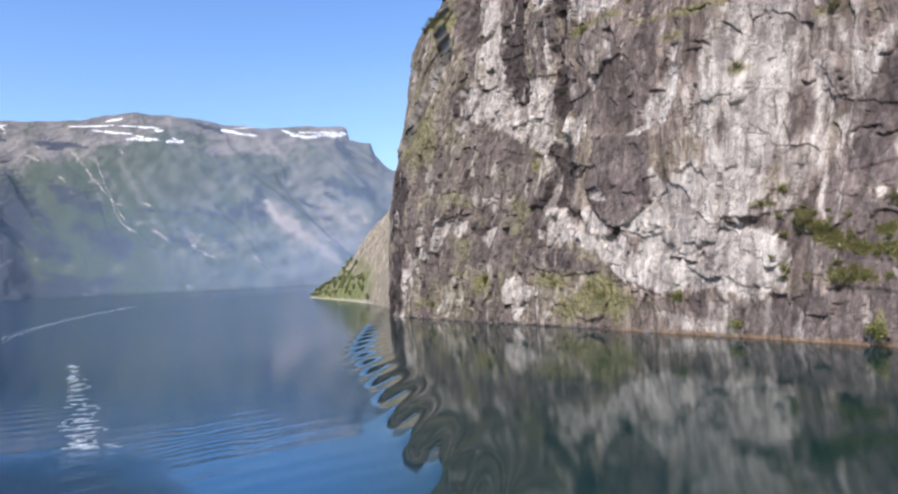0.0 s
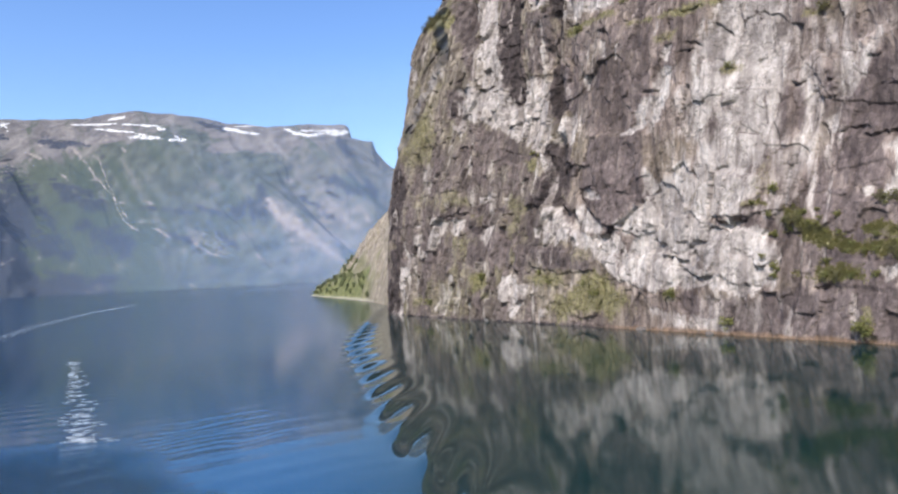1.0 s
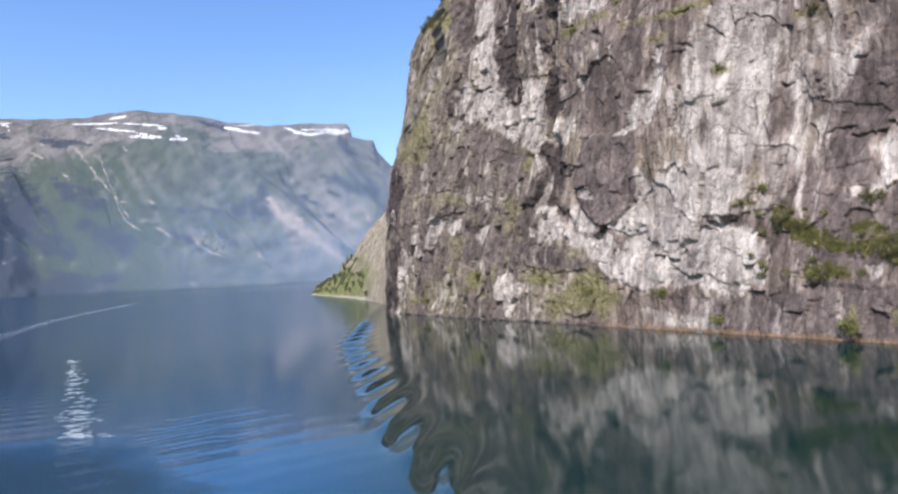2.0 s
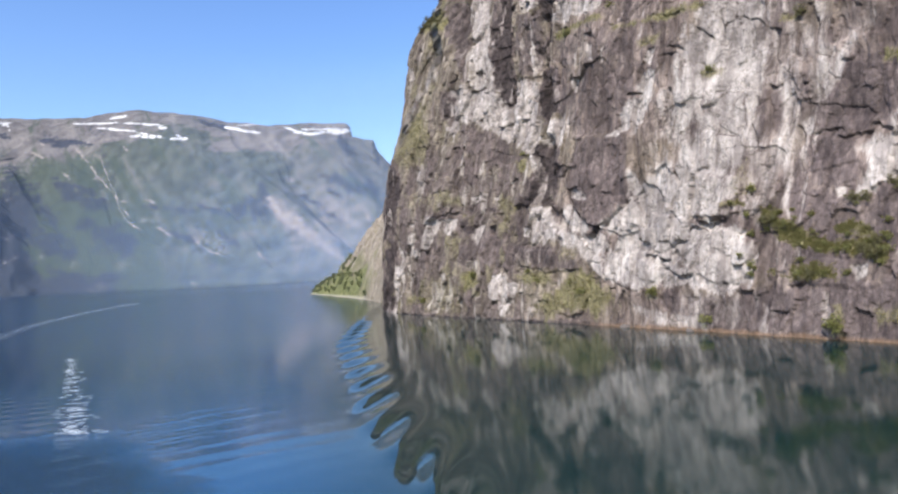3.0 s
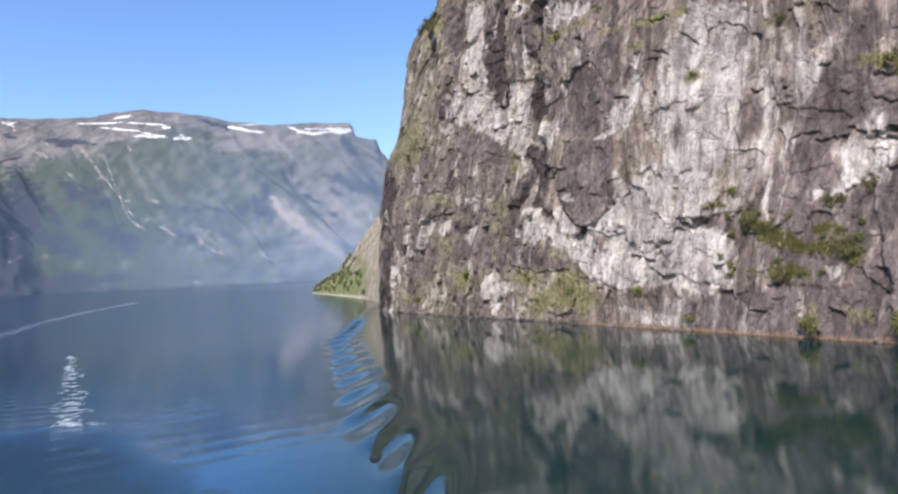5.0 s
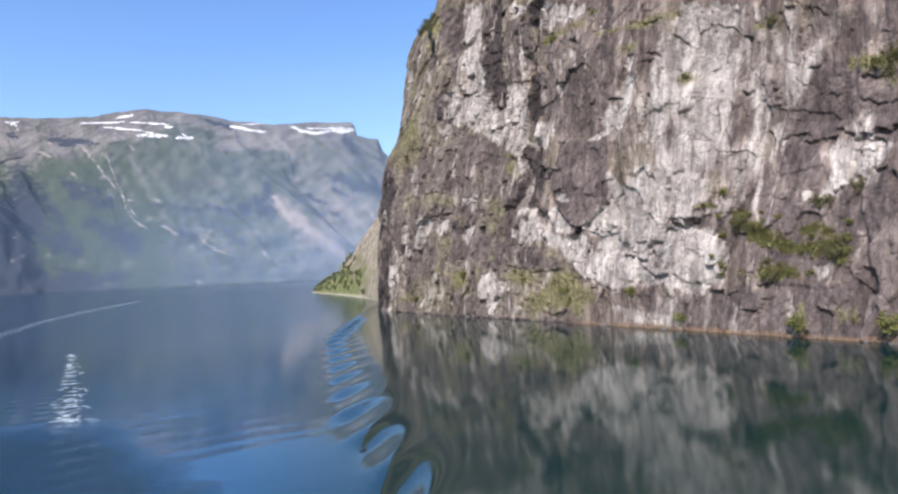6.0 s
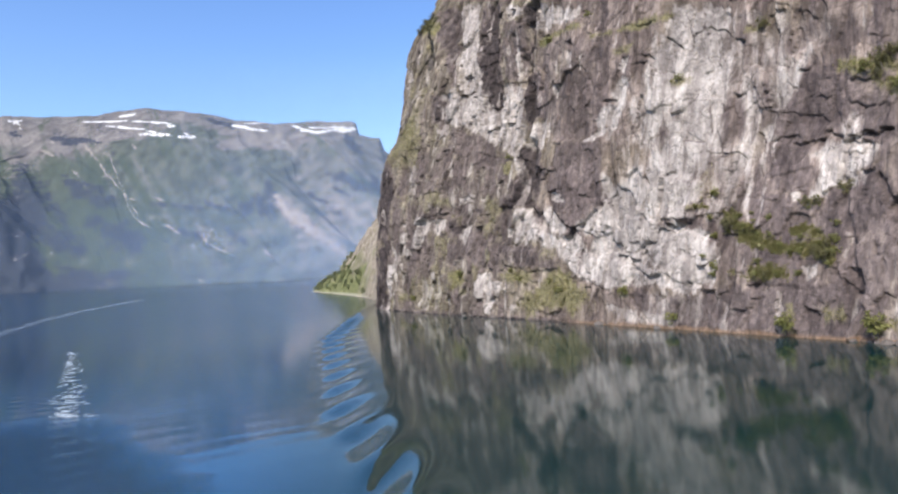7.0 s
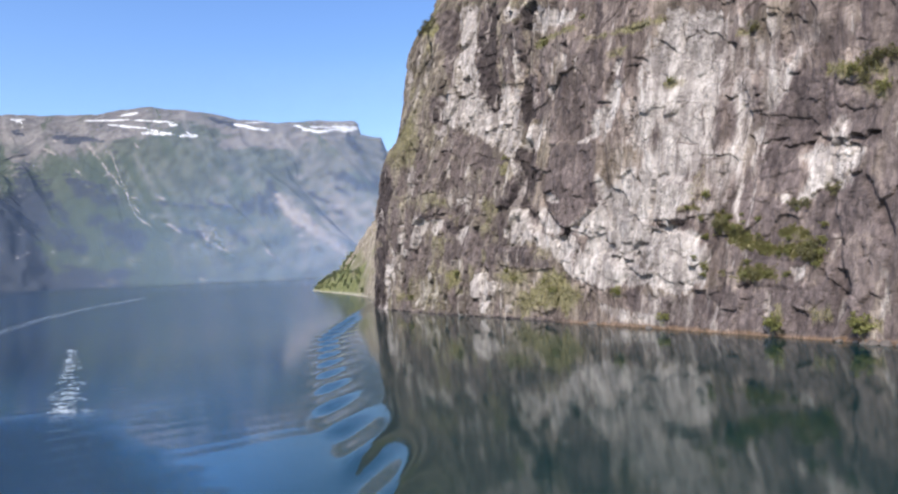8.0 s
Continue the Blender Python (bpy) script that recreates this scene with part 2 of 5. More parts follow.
def water_material():
    k = Nodes("fjord_water")
    spots = k.noise(k.coords((1, 1, 1)), 0.02, 3, 0.5)
    k.bsdf.inputs["IOR"].default_value = 1.52
    small = k.noise(k.coords((0.35, 1.0, 1), 0.15), 0.55, 3, 0.5)
    long_swell = k.noise(k.coords((0.25, 1.0, 1), -0.1), 0.09, 3, 0.5)
    x, y = k.place()
    breeze = k.math("MULTIPLY", k.ramp(x, -22.0, -75.0), k.ramp(y, 120.0, 300.0))
    ragged = k.math("MULTIPLY", k.math("SUBTRACT", k.noise(k.coords(), 0.08, 4, 0.6), 0.5), 22.0)
    patch = k.math("ADD", k.math("ADD", y, k.math("MULTIPLY", k.math("MAXIMUM", k.math("ADD", x, 47.0), 0.0), 1.25)), ragged)
    ruffled = k.ramp(patch, 92.0, 80.0)
    tiny = k.noise(k.coords((0.7, 1.0, 1)), 2.6, 3, 0.55)
    chop = k.math("MULTIPLY", small, k.math("ADD", 0.012, k.math("MULTIPLY", breeze, 0.09)))
    chop = k.math("ADD", chop, k.math("MULTIPLY", tiny, k.math("MULTIPLY", ruffled, 2.0)))
    k.bump(k.math("ADD", chop, k.math("MULTIPLY", long_swell, 0.08)), 1.0, 0.25)
    gloss = k.math("ADD", 0.075, k.math("MULTIPLY", breeze, 0.1))
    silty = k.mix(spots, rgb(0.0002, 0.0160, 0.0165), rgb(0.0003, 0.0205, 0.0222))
    # The sky's reflection on the open water is strengthened with blue body colour.
    sky_tint = k.mix(spots, rgb(0.0001, 0.021, 0.050), rgb(0.0002, 0.027, 0.062))
    # Stronger sky blue close by, left out of the ruffled patch.
    near_tint = k.math("MULTIPLY", k.ramp(y, 165.0, 95.0), k.math("SUBTRACT", 1.0, ruffled))
    sky_tint = k.mix(near_tint, sky_tint, k.mix(spots, rgb(0.0002, 0.038, 0.098), rgb(0.0003, 0.046, 0.118)))
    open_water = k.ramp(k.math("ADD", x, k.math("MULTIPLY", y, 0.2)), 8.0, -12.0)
    return k.done(k.mix(open_water, silty, sky_tint), gloss, 0.5)


def leaf_material(name, a, b):
    k = Nodes(name)
    n = k.t.nodes.new("ShaderNodeNewGeometry")
    colour = k.mix(n.outputs["Random Per Island"], rgb(*a), rgb(*b))
    k.done(colour, 0.6, 0.3)
    thin, both = k.t.nodes.new("ShaderNodeBsdfTranslucent"), k.t.nodes.new("ShaderNodeMixShader")
    k.set(thin.inputs[0], colour)
    both.inputs[0].default_value = 0.45
    k.t.links.new(k.bsdf.outputs[0], both.inputs[1]), k.t.links.new(thin.outputs[0], both.inputs[2])
    k.t.links.new(both.outputs[0], k.t.nodes["Material Output"].inputs[0])
    return k.m


def plain_material(name, a, b, scale, rough=0.9):
    k = Nodes(name)
    grain = k.noise(k.coords(), scale, 4, 0.6)
    k.bump(grain, 0.4, 0.1)
    return k.done(k.mix(grain, rgb(*a), rgb(*b)), rough, 0.2)


CLIFF, MOUNTAIN, HEADLAND, WATER = cliff_material(), mountain_material(), headland_material(), water_material()
LEAF = leaf_material("birch_leaves", (0.12, 0.13, 0.04), (0.29, 0.28, 0.105))
LEAF_FAR = leaf_material("woodland_leaves", (0.11, 0.135, 0.062), (0.25, 0.27, 0.135))
LEAF_DARK = leaf_material("alder_leaves", (0.095, 0.096, 0.042), (0.215, 0.195, 0.093))
GRASS = leaf_material("ledge_grass", (0.145, 0.144, 0.052), (0.33, 0.295, 0.13))
BARK = plain_material("bark", (0.08, 0.065, 0.05), (0.2, 0.18, 0.16), 3.0)
PALE_FLECKS = plain_material("foam", (0.32, 0.38, 0.43), (0.60, 0.64, 0.68), 0.8)

# ---- fjord water ----
def wave_height(x, y):
    """The ship's wake: a narrow train of short crests, and fainter ripples beside it."""
    v = y - 69.0
    middle = -7.91 - 0.2258 * v + 0.000088 * np.clip(v, 0, 400) ** 2 + 2.58 * smoothstep(88, 56, y) + 0.14 * np.maximum(v - 118, 0)
    across = x - middle
    band = np.where(across > 0, np.exp(-(across / 4.4) ** 2), np.exp(-(across / 2.18) ** 2))
    fade = smoothstep(30, 55, y) * (1 - smoothstep(330, 420, y))
    phase = 2 * np.pi / 9.69 * (0.9469 * x - 0.3216 * y) * (1 + 0.00177 * np.clip(v, -40, 200)) - 1.788 + 0.1385 * across
    train = 0.258 * (1 + 0.576 * smoothstep(95, 210, y) + 0.5 * smoothstep(150, 260, y)) * np.sin(phase) * band * fade
    side = np.exp(-((across + 24) / 20.0) ** 2) * smoothstep(50, 80, y) * (1 - smoothstep(180, 300, y))
    side_train = 0.009 * np.sin(2 * np.pi / 5.5 * (0.55 * x - 0.83 * y) + 2 * smooth_noise(x / 14, y / 14, 5)) * side
    west = np.exp(-(((x + 80) / 26.0) ** 2 + ((y - 118) / 34.0) ** 2))
    west_train = 0.018 * np.sin(2 * np.pi / 5.0 * (0.25 * x - 0.97 * y) + 1.5 * smooth_noise(x / 20, y / 20, 6)) * west
    calm = np.exp(-(((x + 42) / 11.0) ** 2 + ((y - 97) / 16.0) ** 2))
    ripples = 0.02 * np.sin(2 * np.pi / 2.3 * (0.5 * x - 0.86 * y) + 2.5 * smooth_noise(x / 4, y / 4, 8)) * calm
    return train + side_train + west_train + ripples


angles = np.concatenate([np.arange(-180, -50, 5), np.arange(-50, 50, 0.24), np.arange(50, 181, 5)])
radii = np.concatenate([[0.0, 12.0], 26 * np.exp(np.linspace(0, math.log(16.2), 690)), np.geomspace(428, 4950, 60)])
A, RR = np.meshgrid(np.radians(angles), radii, indexing="xy")
wx, wy = RR * np.sin(A), RR * np.cos(A)
water_xyz = np.stack([wx, wy, wave_height(wx, wy) * (np.abs(A) < 0.86)], -1)
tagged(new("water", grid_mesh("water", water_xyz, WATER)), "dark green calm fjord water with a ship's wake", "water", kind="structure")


# ---- the cliff ----
FOOT = np.array([79.5, 140.0])          # a point on the waterline
ALONG = np.array([-0.5281, 0.8492])     # along the waterline, away from the ship
INTO = np.array([0.8492, 0.5281])       # into the rock
STATIONS = [-90, 0, 20, 40, 75, 120, 145, 175, 215]
LEVELS = [0, 25, 50, 80, 120, 170, 260]
LEAN_BACK = [
    [0, 9, 17, 25, 32, 45, 75], [0, 7, 16, 21, 28, 40, 70], [0, 7, 14, 20, 26, 38, 68],
    [0, 2.5, 6, 9, 18, 30, 62], [-2, 1, 5, 9, 16, 30, 62], [-2, 2, 9, 18, 22, 32, 66],
    [-4, 0, 6, 14, 22, 36, 75], [-4, -1, 1, 9, 18, 38, 92], [0, 1, 2.3, 9.0, 15, 40, 120]]
CORNER, TURN_RADIUS = 206.0, 24.0
# the far corner's outline: level, and how far it is set back
CORNER_LEVELS = [2, 22, 40, 60, 69, 75, 84, 95, 108, 120, 124, 130, 137, 144, 151, 156, 175]
CORNER_BACK = [-2.6, -2.9, -2.6, -1.7, -2.0, -1.2, 1.4, 1.9, 1.2, 2.0, 0.3, -1.5, -2.0, -1.2, 1.5, 1.7, 2.5]


def lean_back(u, z):
    """How far the face stands behind the waterline at that height."""
    table = np.array(LEAN_BACK, float)
    columns = np.stack([np.interp(u, STATIONS, table[:, j]) for j in range(len(LEVELS))], -1)
    j = np.clip(np.searchsorted(LEVELS, z, side="right") - 1, 0, len(LEVELS) - 2)
    lv = np.array(LEVELS, float)
    b = (np.maximum(z, 0) - lv[j]) / (lv[j + 1] - lv[j])
    low = np.take_along_axis(columns, j[..., None], -1)[..., 0]
    high = np.take_along_axis(columns, j[..., None] + 1, -1)[..., 0]
    return low + (high - low) * b


def foot_line(u):
    """The waterline's place and the outward direction; past the corner it turns back into the land."""
    arc = np.clip((u - CORNER) / TURN_RADIUS, 0, radians(82))
    rest = np.maximum(u - CORNER - TURN_RADIUS * radians(82), 0)
    a = np.minimum(u, CORNER) + TURN_RADIUS * np.sin(arc) + rest * math.cos(radians(82))
    b = TURN_RADIUS * (1 - np.cos(arc)) + rest * math.sin(radians(82))
    place = FOOT + a[..., None] * ALONG + b[..., None] * INTO
    out = np.sin(arc)[..., None] * ALONG - np.cos(arc)[..., None] * INTO
    return place, out


# patches of rock and turf: strength, then station and level of the corners
PALE_A = [
    (0.95, (164, 142), (152, 137), (147, 121), (142, 105), (142, 100), (137, 91), (150, 93), (154, 98), (157, 113), (156, 119), (170, 134)),
    (1, (159, 99), (154, 95), (137, 90), (136, 85), (127, 81), (128, 91), (126, 93), (114, 88), (108, 64), (114, 62), (133, 71), (138, 75), (153, 82), (162, 85), (162, 75), (167, 82), (164, 88), (168, 98)),
    (0.7, (128, 127), (112, 121), (112, 117), (123, 119), (128, 125)),
    (0.9, (102, 117), (74, 105), (73, 101), (85, 103), (98, 105), (102, 108)),
    (0.9, (89, 82), (85, 81), (85, 76), (87, 77)),
]
PALE_B = [
    (0.9, (79, 91), (77, 90), (75, 84), (78, 85)),
    (0.7, (70, 87), (69, 87), (71, 82), (72, 83)),
    (0.9, (52, 80), (50, 80), (50.4, 75), (52.8, 77)),
    (1, (55.2, 74), (48.8, 73), (50, 69), (53.2, 61), (57.6, 55.8), (58, 62), (61, 59), (62, 63), (60, 67), (56, 67)),
    (0.85, (69, 57.8), (63, 59.8), (58.4, 60), (59.2, 58.2), (64, 56.6)),
    (0.85, (104, 71), (92, 70), (89, 65), (90, 60), (106, 63)),
    (0.5, (108, 92), (100, 89), (98, 81), (98, 76), (107, 79)),
]
PALE_C = [
    (0.85, (41.2, 77), (37.2, 81), (35.6, 90), (32.4, 89), (31.6, 79), (32.8, 72), (36.4, 73), (39.2, 68), (40.4, 71)),
    (0.85, (28.4, 88), (25.2, 87), (25.2, 83), (26.8, 72), (27.6, 65), (30.4, 71), (30, 81)),
    (0.85, (36.8, 57), (29.2, 58.6), (23.6, 56.6), (26, 46.6), (25.6, 35.8), (29.2, 29.8), (38, 29.8), (42.8, 41.4), (41.6, 47.8), (37.6, 50.2)),
]
PALE_D = [
    (1, (57.6, 45.4), (56.8, 36.6), (68, 30.2), (66, 27.4), (60, 27), (64, 22.2), (75, 19.8), (68, 15), (54, 10.6), (38, 11.8), (27.6, 9.8), (20.8, 12.6), (20.8, 18.2), (23.2, 25.4), (28.4, 26.6), (36.8, 28.6), (42, 34.6), (41.6, 39.8), (44, 45.4), (47.2, 44.6), (51.2, 41), (55.2, 40.2)),
    (1, (105, 39.8), (99, 38.6), (91, 34.6), (86, 30.6), (81, 27.8), (68, 27), (64, 22.2), (75, 19.8), (78, 23), (86, 25), (91, 28.2), (98, 26.6), (104, 28.2), (103, 33.8)),
    (0.9, (112, 33.4), (106, 32.2), (106, 29.4), (110, 29.8)),
    (1, (83, 43), (76, 41.4), (74, 39), (79, 39.4), (83, 40.6)),
]
PALE_E = [
    (0.7, (86, 39.4), (82, 37.8), (77, 32.6), (72, 29), (77, 28.2), (84, 30.2), (87, 34.6)),
    (0.6, (16.8, 54.6), (14, 52.6), (13.6, 44.6), (13.6, 34.6), (12.4, 27), (14, 28.6), (15.6, 39), (18, 45.4), (17.2, 51)),
    (0.7, (12.8, 50.6), (10, 52.2), (9.6, 47.4), (12.4, 46.2)),
    (0.6, (9.6, 57.4), (6.8, 58.6), (5.2, 64), (1.2, 70), (-0, 69), (2.4, 63), (5.2, 58.2), (8, 53.4)),
    (0.92, (-1.2, 41.4), (-4.8, 43.8), (-8.4, 43.8), (-14.8, 41.4), (-14.4, 38.2), (-6.8, 33.8), (-4.4, 31.8), (-1.2, 29.8), (-1.6, 35), (-2.8, 38.6)),
    (0.8, (2.8, 33), (0.8, 33), (0.8, 31), (2.4, 31)),
]
PALE_F = [
    (0.7, (-10, 23), (-11.6, 22.2), (-11.2, 19.4), (-10.8, 17), (-10.4, 17.8), (-10.8, 19.8)),
    (1, (170, 42.2), (168, 43.4), (164, 39.8), (167, 34.2), (172, 28.6), (176, 28.6), (176, 35)),
    (1, (164, 40.6), (156, 40.6), (150, 39.4), (151, 36.2), (155, 33.4), (160, 34.2), (162, 37.8)),
    (0.8, (140, 35), (134, 36.2), (134, 32.2), (138, 27.8), (141, 31.4)),
    (1, (201, 21.8), (192, 22.2), (194, 16.2), (202, 15.8)),
    (1, (202, 15.8), (196, 15), (198, 0.2), (201, 0.2)),
    (0.8, (190, 41.4), (182, 40.6), (184, 39), (187, 39.4)),
]
PALE_G = [
    (1, (119, 17), (115, 13.8), (108, 12.6), (111, 8.6), (112, 4.6), (115, 1), (117, 1.4), (120, 6.6), (124, 8.6), (123, 13), (123, 16.2)),
    (0.75, (185, 69), (180, 68), (177, 51.4), (181, 51.8)),
    (1, (168, 14.6), (164, 14.6), (158, 1.4), (164, 1)),
    (1, (161, 17), (154, 17.4), (156, 11.8), (157, 1.4), (162, 1.4)),
    (1, (151, 16.6), (148, 16.6), (150, 2.6), (153, 1.4)),
    (1, (169, 11.8), (165, 12.2), (165, 3.8), (168, 2.2)),
    (0.5, (141, 22.2), (133, 22.2), (132, 18.6), (139, 18.6)),
    (0.9, (218, 123), (206, 121), (201, 114), (211, 115)),
]
PALE_H = [
    (0.5, (103, 5), (96, 5.4), (96, 2.2), (101, 2.2)),
    (0.75, (201, 34.2), (197, 33.8), (193, 25.4), (195, 25.8)),
    (0.8, (184, 28.6), (176, 28.2), (178, 25), (181, 25)),
    (0.7, (145, 48.2), (136, 48.6), (136, 46.6), (144, 45.4)),
    (0.6, (108, 56.6), (107, 56.2), (103, 48.2), (105, 48.6)),
    (0.6, (-1.6, 15.4), (-4.8, 15.8), (-4.8, 13.8), (-3.2, 12.2)),
    (0.5, (57.2, 6.6), (37.6, 4.6), (27.2, 3.8), (30, 0.6), (49.6, 1)),
]
PALE_I = [
    (0.45, (188, 37.4), (179, 36.6), (183, 22.6), (184, 0.6), (186, 0.6), (190, 22.6)),
    (0.45, (193, 21.8), (190, 21.4), (192, 0.2), (194, 0.2)),
    (0.7, (190, 66), (181, 65), (178, 47), (180, 47)),
    (0.8, (130, 46.2), (126, 45.8), (126, 42.6), (129, 43)),
    (0.8, (110, 60), (108, 58.6), (106, 46.6), (108, 49.4)),
]
PALE = PALE_A + PALE_B + PALE_C + PALE_D + PALE_E + PALE_F + PALE_G + PALE_H + PALE_I
MID_A = [
    (0.5, (12.4, 82), (-2, 77), (-2.8, 68), (1.2, 64), (10, 65), (12, 75)),
    (0.95, (40.4, 81), (35.6, 90), (24, 87), (24.8, 77), (22.4, 64), (24.8, 57), (36.8, 57), (42, 51), (44.8, 53), (41.6, 67)),
    (0.5, (24, 77), (17.6, 78), (10.4, 73), (4.8, 64), (10.4, 53.8), (17.2, 55.4), (21.2, 64)),
    (0.45, (52.8, 53), (45.2, 71), (37.2, 81), (35.6, 90), (10.8, 82), (1.2, 70), (4.8, 61), (10, 52.2), (16, 39), (14.8, 27.8), (21.6, 27.4), (28, 30.2), (39.2, 31.4), (53.6, 39.8)),
    (0.3, (216, 129), (190, 134), (173, 103), (172, 71), (198, 73)),
    (0.35, (40, 9.8), (22, 11.4), (14.8, 5.8), (15.6, 1.4), (37.6, 2.6)),
    (0.35, (165, 51.8), (150, 49.8), (142, 56.6), (134, 54.6), (135, 48.6), (151, 45.8), (164, 44.6)),
]
MID = MID_A
# dark patches: rock stains, plus painted shade of clefts, undercuts and far corner
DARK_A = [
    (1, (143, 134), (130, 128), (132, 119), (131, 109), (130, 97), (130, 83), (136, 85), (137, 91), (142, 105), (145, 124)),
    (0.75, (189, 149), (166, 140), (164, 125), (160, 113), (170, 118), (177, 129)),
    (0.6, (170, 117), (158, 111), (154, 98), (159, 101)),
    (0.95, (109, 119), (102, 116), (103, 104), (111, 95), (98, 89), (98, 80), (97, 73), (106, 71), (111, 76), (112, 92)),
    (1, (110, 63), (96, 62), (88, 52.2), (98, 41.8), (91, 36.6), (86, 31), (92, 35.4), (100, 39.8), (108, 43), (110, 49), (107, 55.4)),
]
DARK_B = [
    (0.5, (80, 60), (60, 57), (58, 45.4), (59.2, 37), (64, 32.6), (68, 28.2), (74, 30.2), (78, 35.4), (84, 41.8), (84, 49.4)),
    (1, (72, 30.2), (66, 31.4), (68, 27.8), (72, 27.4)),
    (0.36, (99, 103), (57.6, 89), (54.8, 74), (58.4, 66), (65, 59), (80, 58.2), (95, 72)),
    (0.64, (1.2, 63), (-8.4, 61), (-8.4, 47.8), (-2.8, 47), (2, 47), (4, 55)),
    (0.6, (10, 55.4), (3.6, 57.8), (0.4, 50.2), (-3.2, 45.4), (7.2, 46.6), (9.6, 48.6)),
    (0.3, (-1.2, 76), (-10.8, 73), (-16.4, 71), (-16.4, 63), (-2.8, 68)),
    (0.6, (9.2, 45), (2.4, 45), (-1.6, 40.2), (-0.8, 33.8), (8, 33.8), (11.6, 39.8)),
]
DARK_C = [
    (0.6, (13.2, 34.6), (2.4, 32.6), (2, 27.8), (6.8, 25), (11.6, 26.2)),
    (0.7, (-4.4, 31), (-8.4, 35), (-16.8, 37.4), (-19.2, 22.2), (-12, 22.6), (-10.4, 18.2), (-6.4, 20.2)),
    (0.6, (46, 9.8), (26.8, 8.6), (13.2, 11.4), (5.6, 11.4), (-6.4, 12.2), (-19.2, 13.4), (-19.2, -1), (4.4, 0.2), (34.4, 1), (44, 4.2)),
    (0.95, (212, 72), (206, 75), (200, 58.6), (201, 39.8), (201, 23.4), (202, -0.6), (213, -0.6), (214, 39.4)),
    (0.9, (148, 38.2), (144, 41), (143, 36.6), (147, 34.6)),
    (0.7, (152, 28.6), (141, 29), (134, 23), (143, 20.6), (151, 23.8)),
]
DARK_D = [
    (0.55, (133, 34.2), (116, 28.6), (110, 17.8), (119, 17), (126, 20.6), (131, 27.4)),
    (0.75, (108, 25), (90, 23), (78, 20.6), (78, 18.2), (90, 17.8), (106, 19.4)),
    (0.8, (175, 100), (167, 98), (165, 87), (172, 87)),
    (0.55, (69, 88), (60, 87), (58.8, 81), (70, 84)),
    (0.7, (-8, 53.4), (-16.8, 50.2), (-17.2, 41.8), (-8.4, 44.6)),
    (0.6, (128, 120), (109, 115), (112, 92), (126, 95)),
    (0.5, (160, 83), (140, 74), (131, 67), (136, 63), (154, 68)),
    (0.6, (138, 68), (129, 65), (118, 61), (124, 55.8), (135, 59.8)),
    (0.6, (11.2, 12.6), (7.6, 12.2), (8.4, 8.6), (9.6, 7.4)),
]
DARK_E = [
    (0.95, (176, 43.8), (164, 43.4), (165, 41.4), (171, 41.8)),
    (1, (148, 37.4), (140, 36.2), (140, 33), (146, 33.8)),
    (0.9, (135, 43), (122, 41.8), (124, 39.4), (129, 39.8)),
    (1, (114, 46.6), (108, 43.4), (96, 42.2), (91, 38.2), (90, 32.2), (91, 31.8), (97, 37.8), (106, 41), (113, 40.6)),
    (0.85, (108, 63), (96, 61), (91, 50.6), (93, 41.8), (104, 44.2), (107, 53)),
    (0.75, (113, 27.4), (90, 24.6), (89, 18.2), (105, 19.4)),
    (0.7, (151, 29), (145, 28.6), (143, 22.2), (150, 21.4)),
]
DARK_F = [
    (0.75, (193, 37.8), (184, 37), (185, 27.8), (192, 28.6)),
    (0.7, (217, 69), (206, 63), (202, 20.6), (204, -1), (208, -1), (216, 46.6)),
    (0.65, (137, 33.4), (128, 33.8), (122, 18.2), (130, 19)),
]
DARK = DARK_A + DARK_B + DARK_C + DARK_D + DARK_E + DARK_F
TURF_A = [
    (1, (212, 152), (189, 145), (183, 135), (204, 139), (208, 145)),
    (0.8, (102, 103), (92, 102), (72, 99), (72, 97), (84, 99), (100, 100)),
    (0.8, (67, 93), (58, 91), (48, 90), (37.2, 89), (35.2, 88), (37.6, 87), (46, 87), (57.6, 90), (66, 91)),
    (0.6, (56, 84), (48, 84), (49.2, 81), (54.8, 82)),
    (0.75, (36.4, 69), (33.6, 70), (31.2, 69), (31.6, 67), (35.2, 67)),
    (0.65, (18.4, 80), (14, 79), (14.4, 77), (18, 78)),
    (1, (-4.8, 63), (-9.2, 63), (-16.8, 61), (-18.4, 57.4), (-10.8, 58.6), (-5.2, 61)),
    (0.85, (-13.2, 56.2), (-18.4, 56.2), (-18.4, 51.8), (-14.4, 53.8)),
]
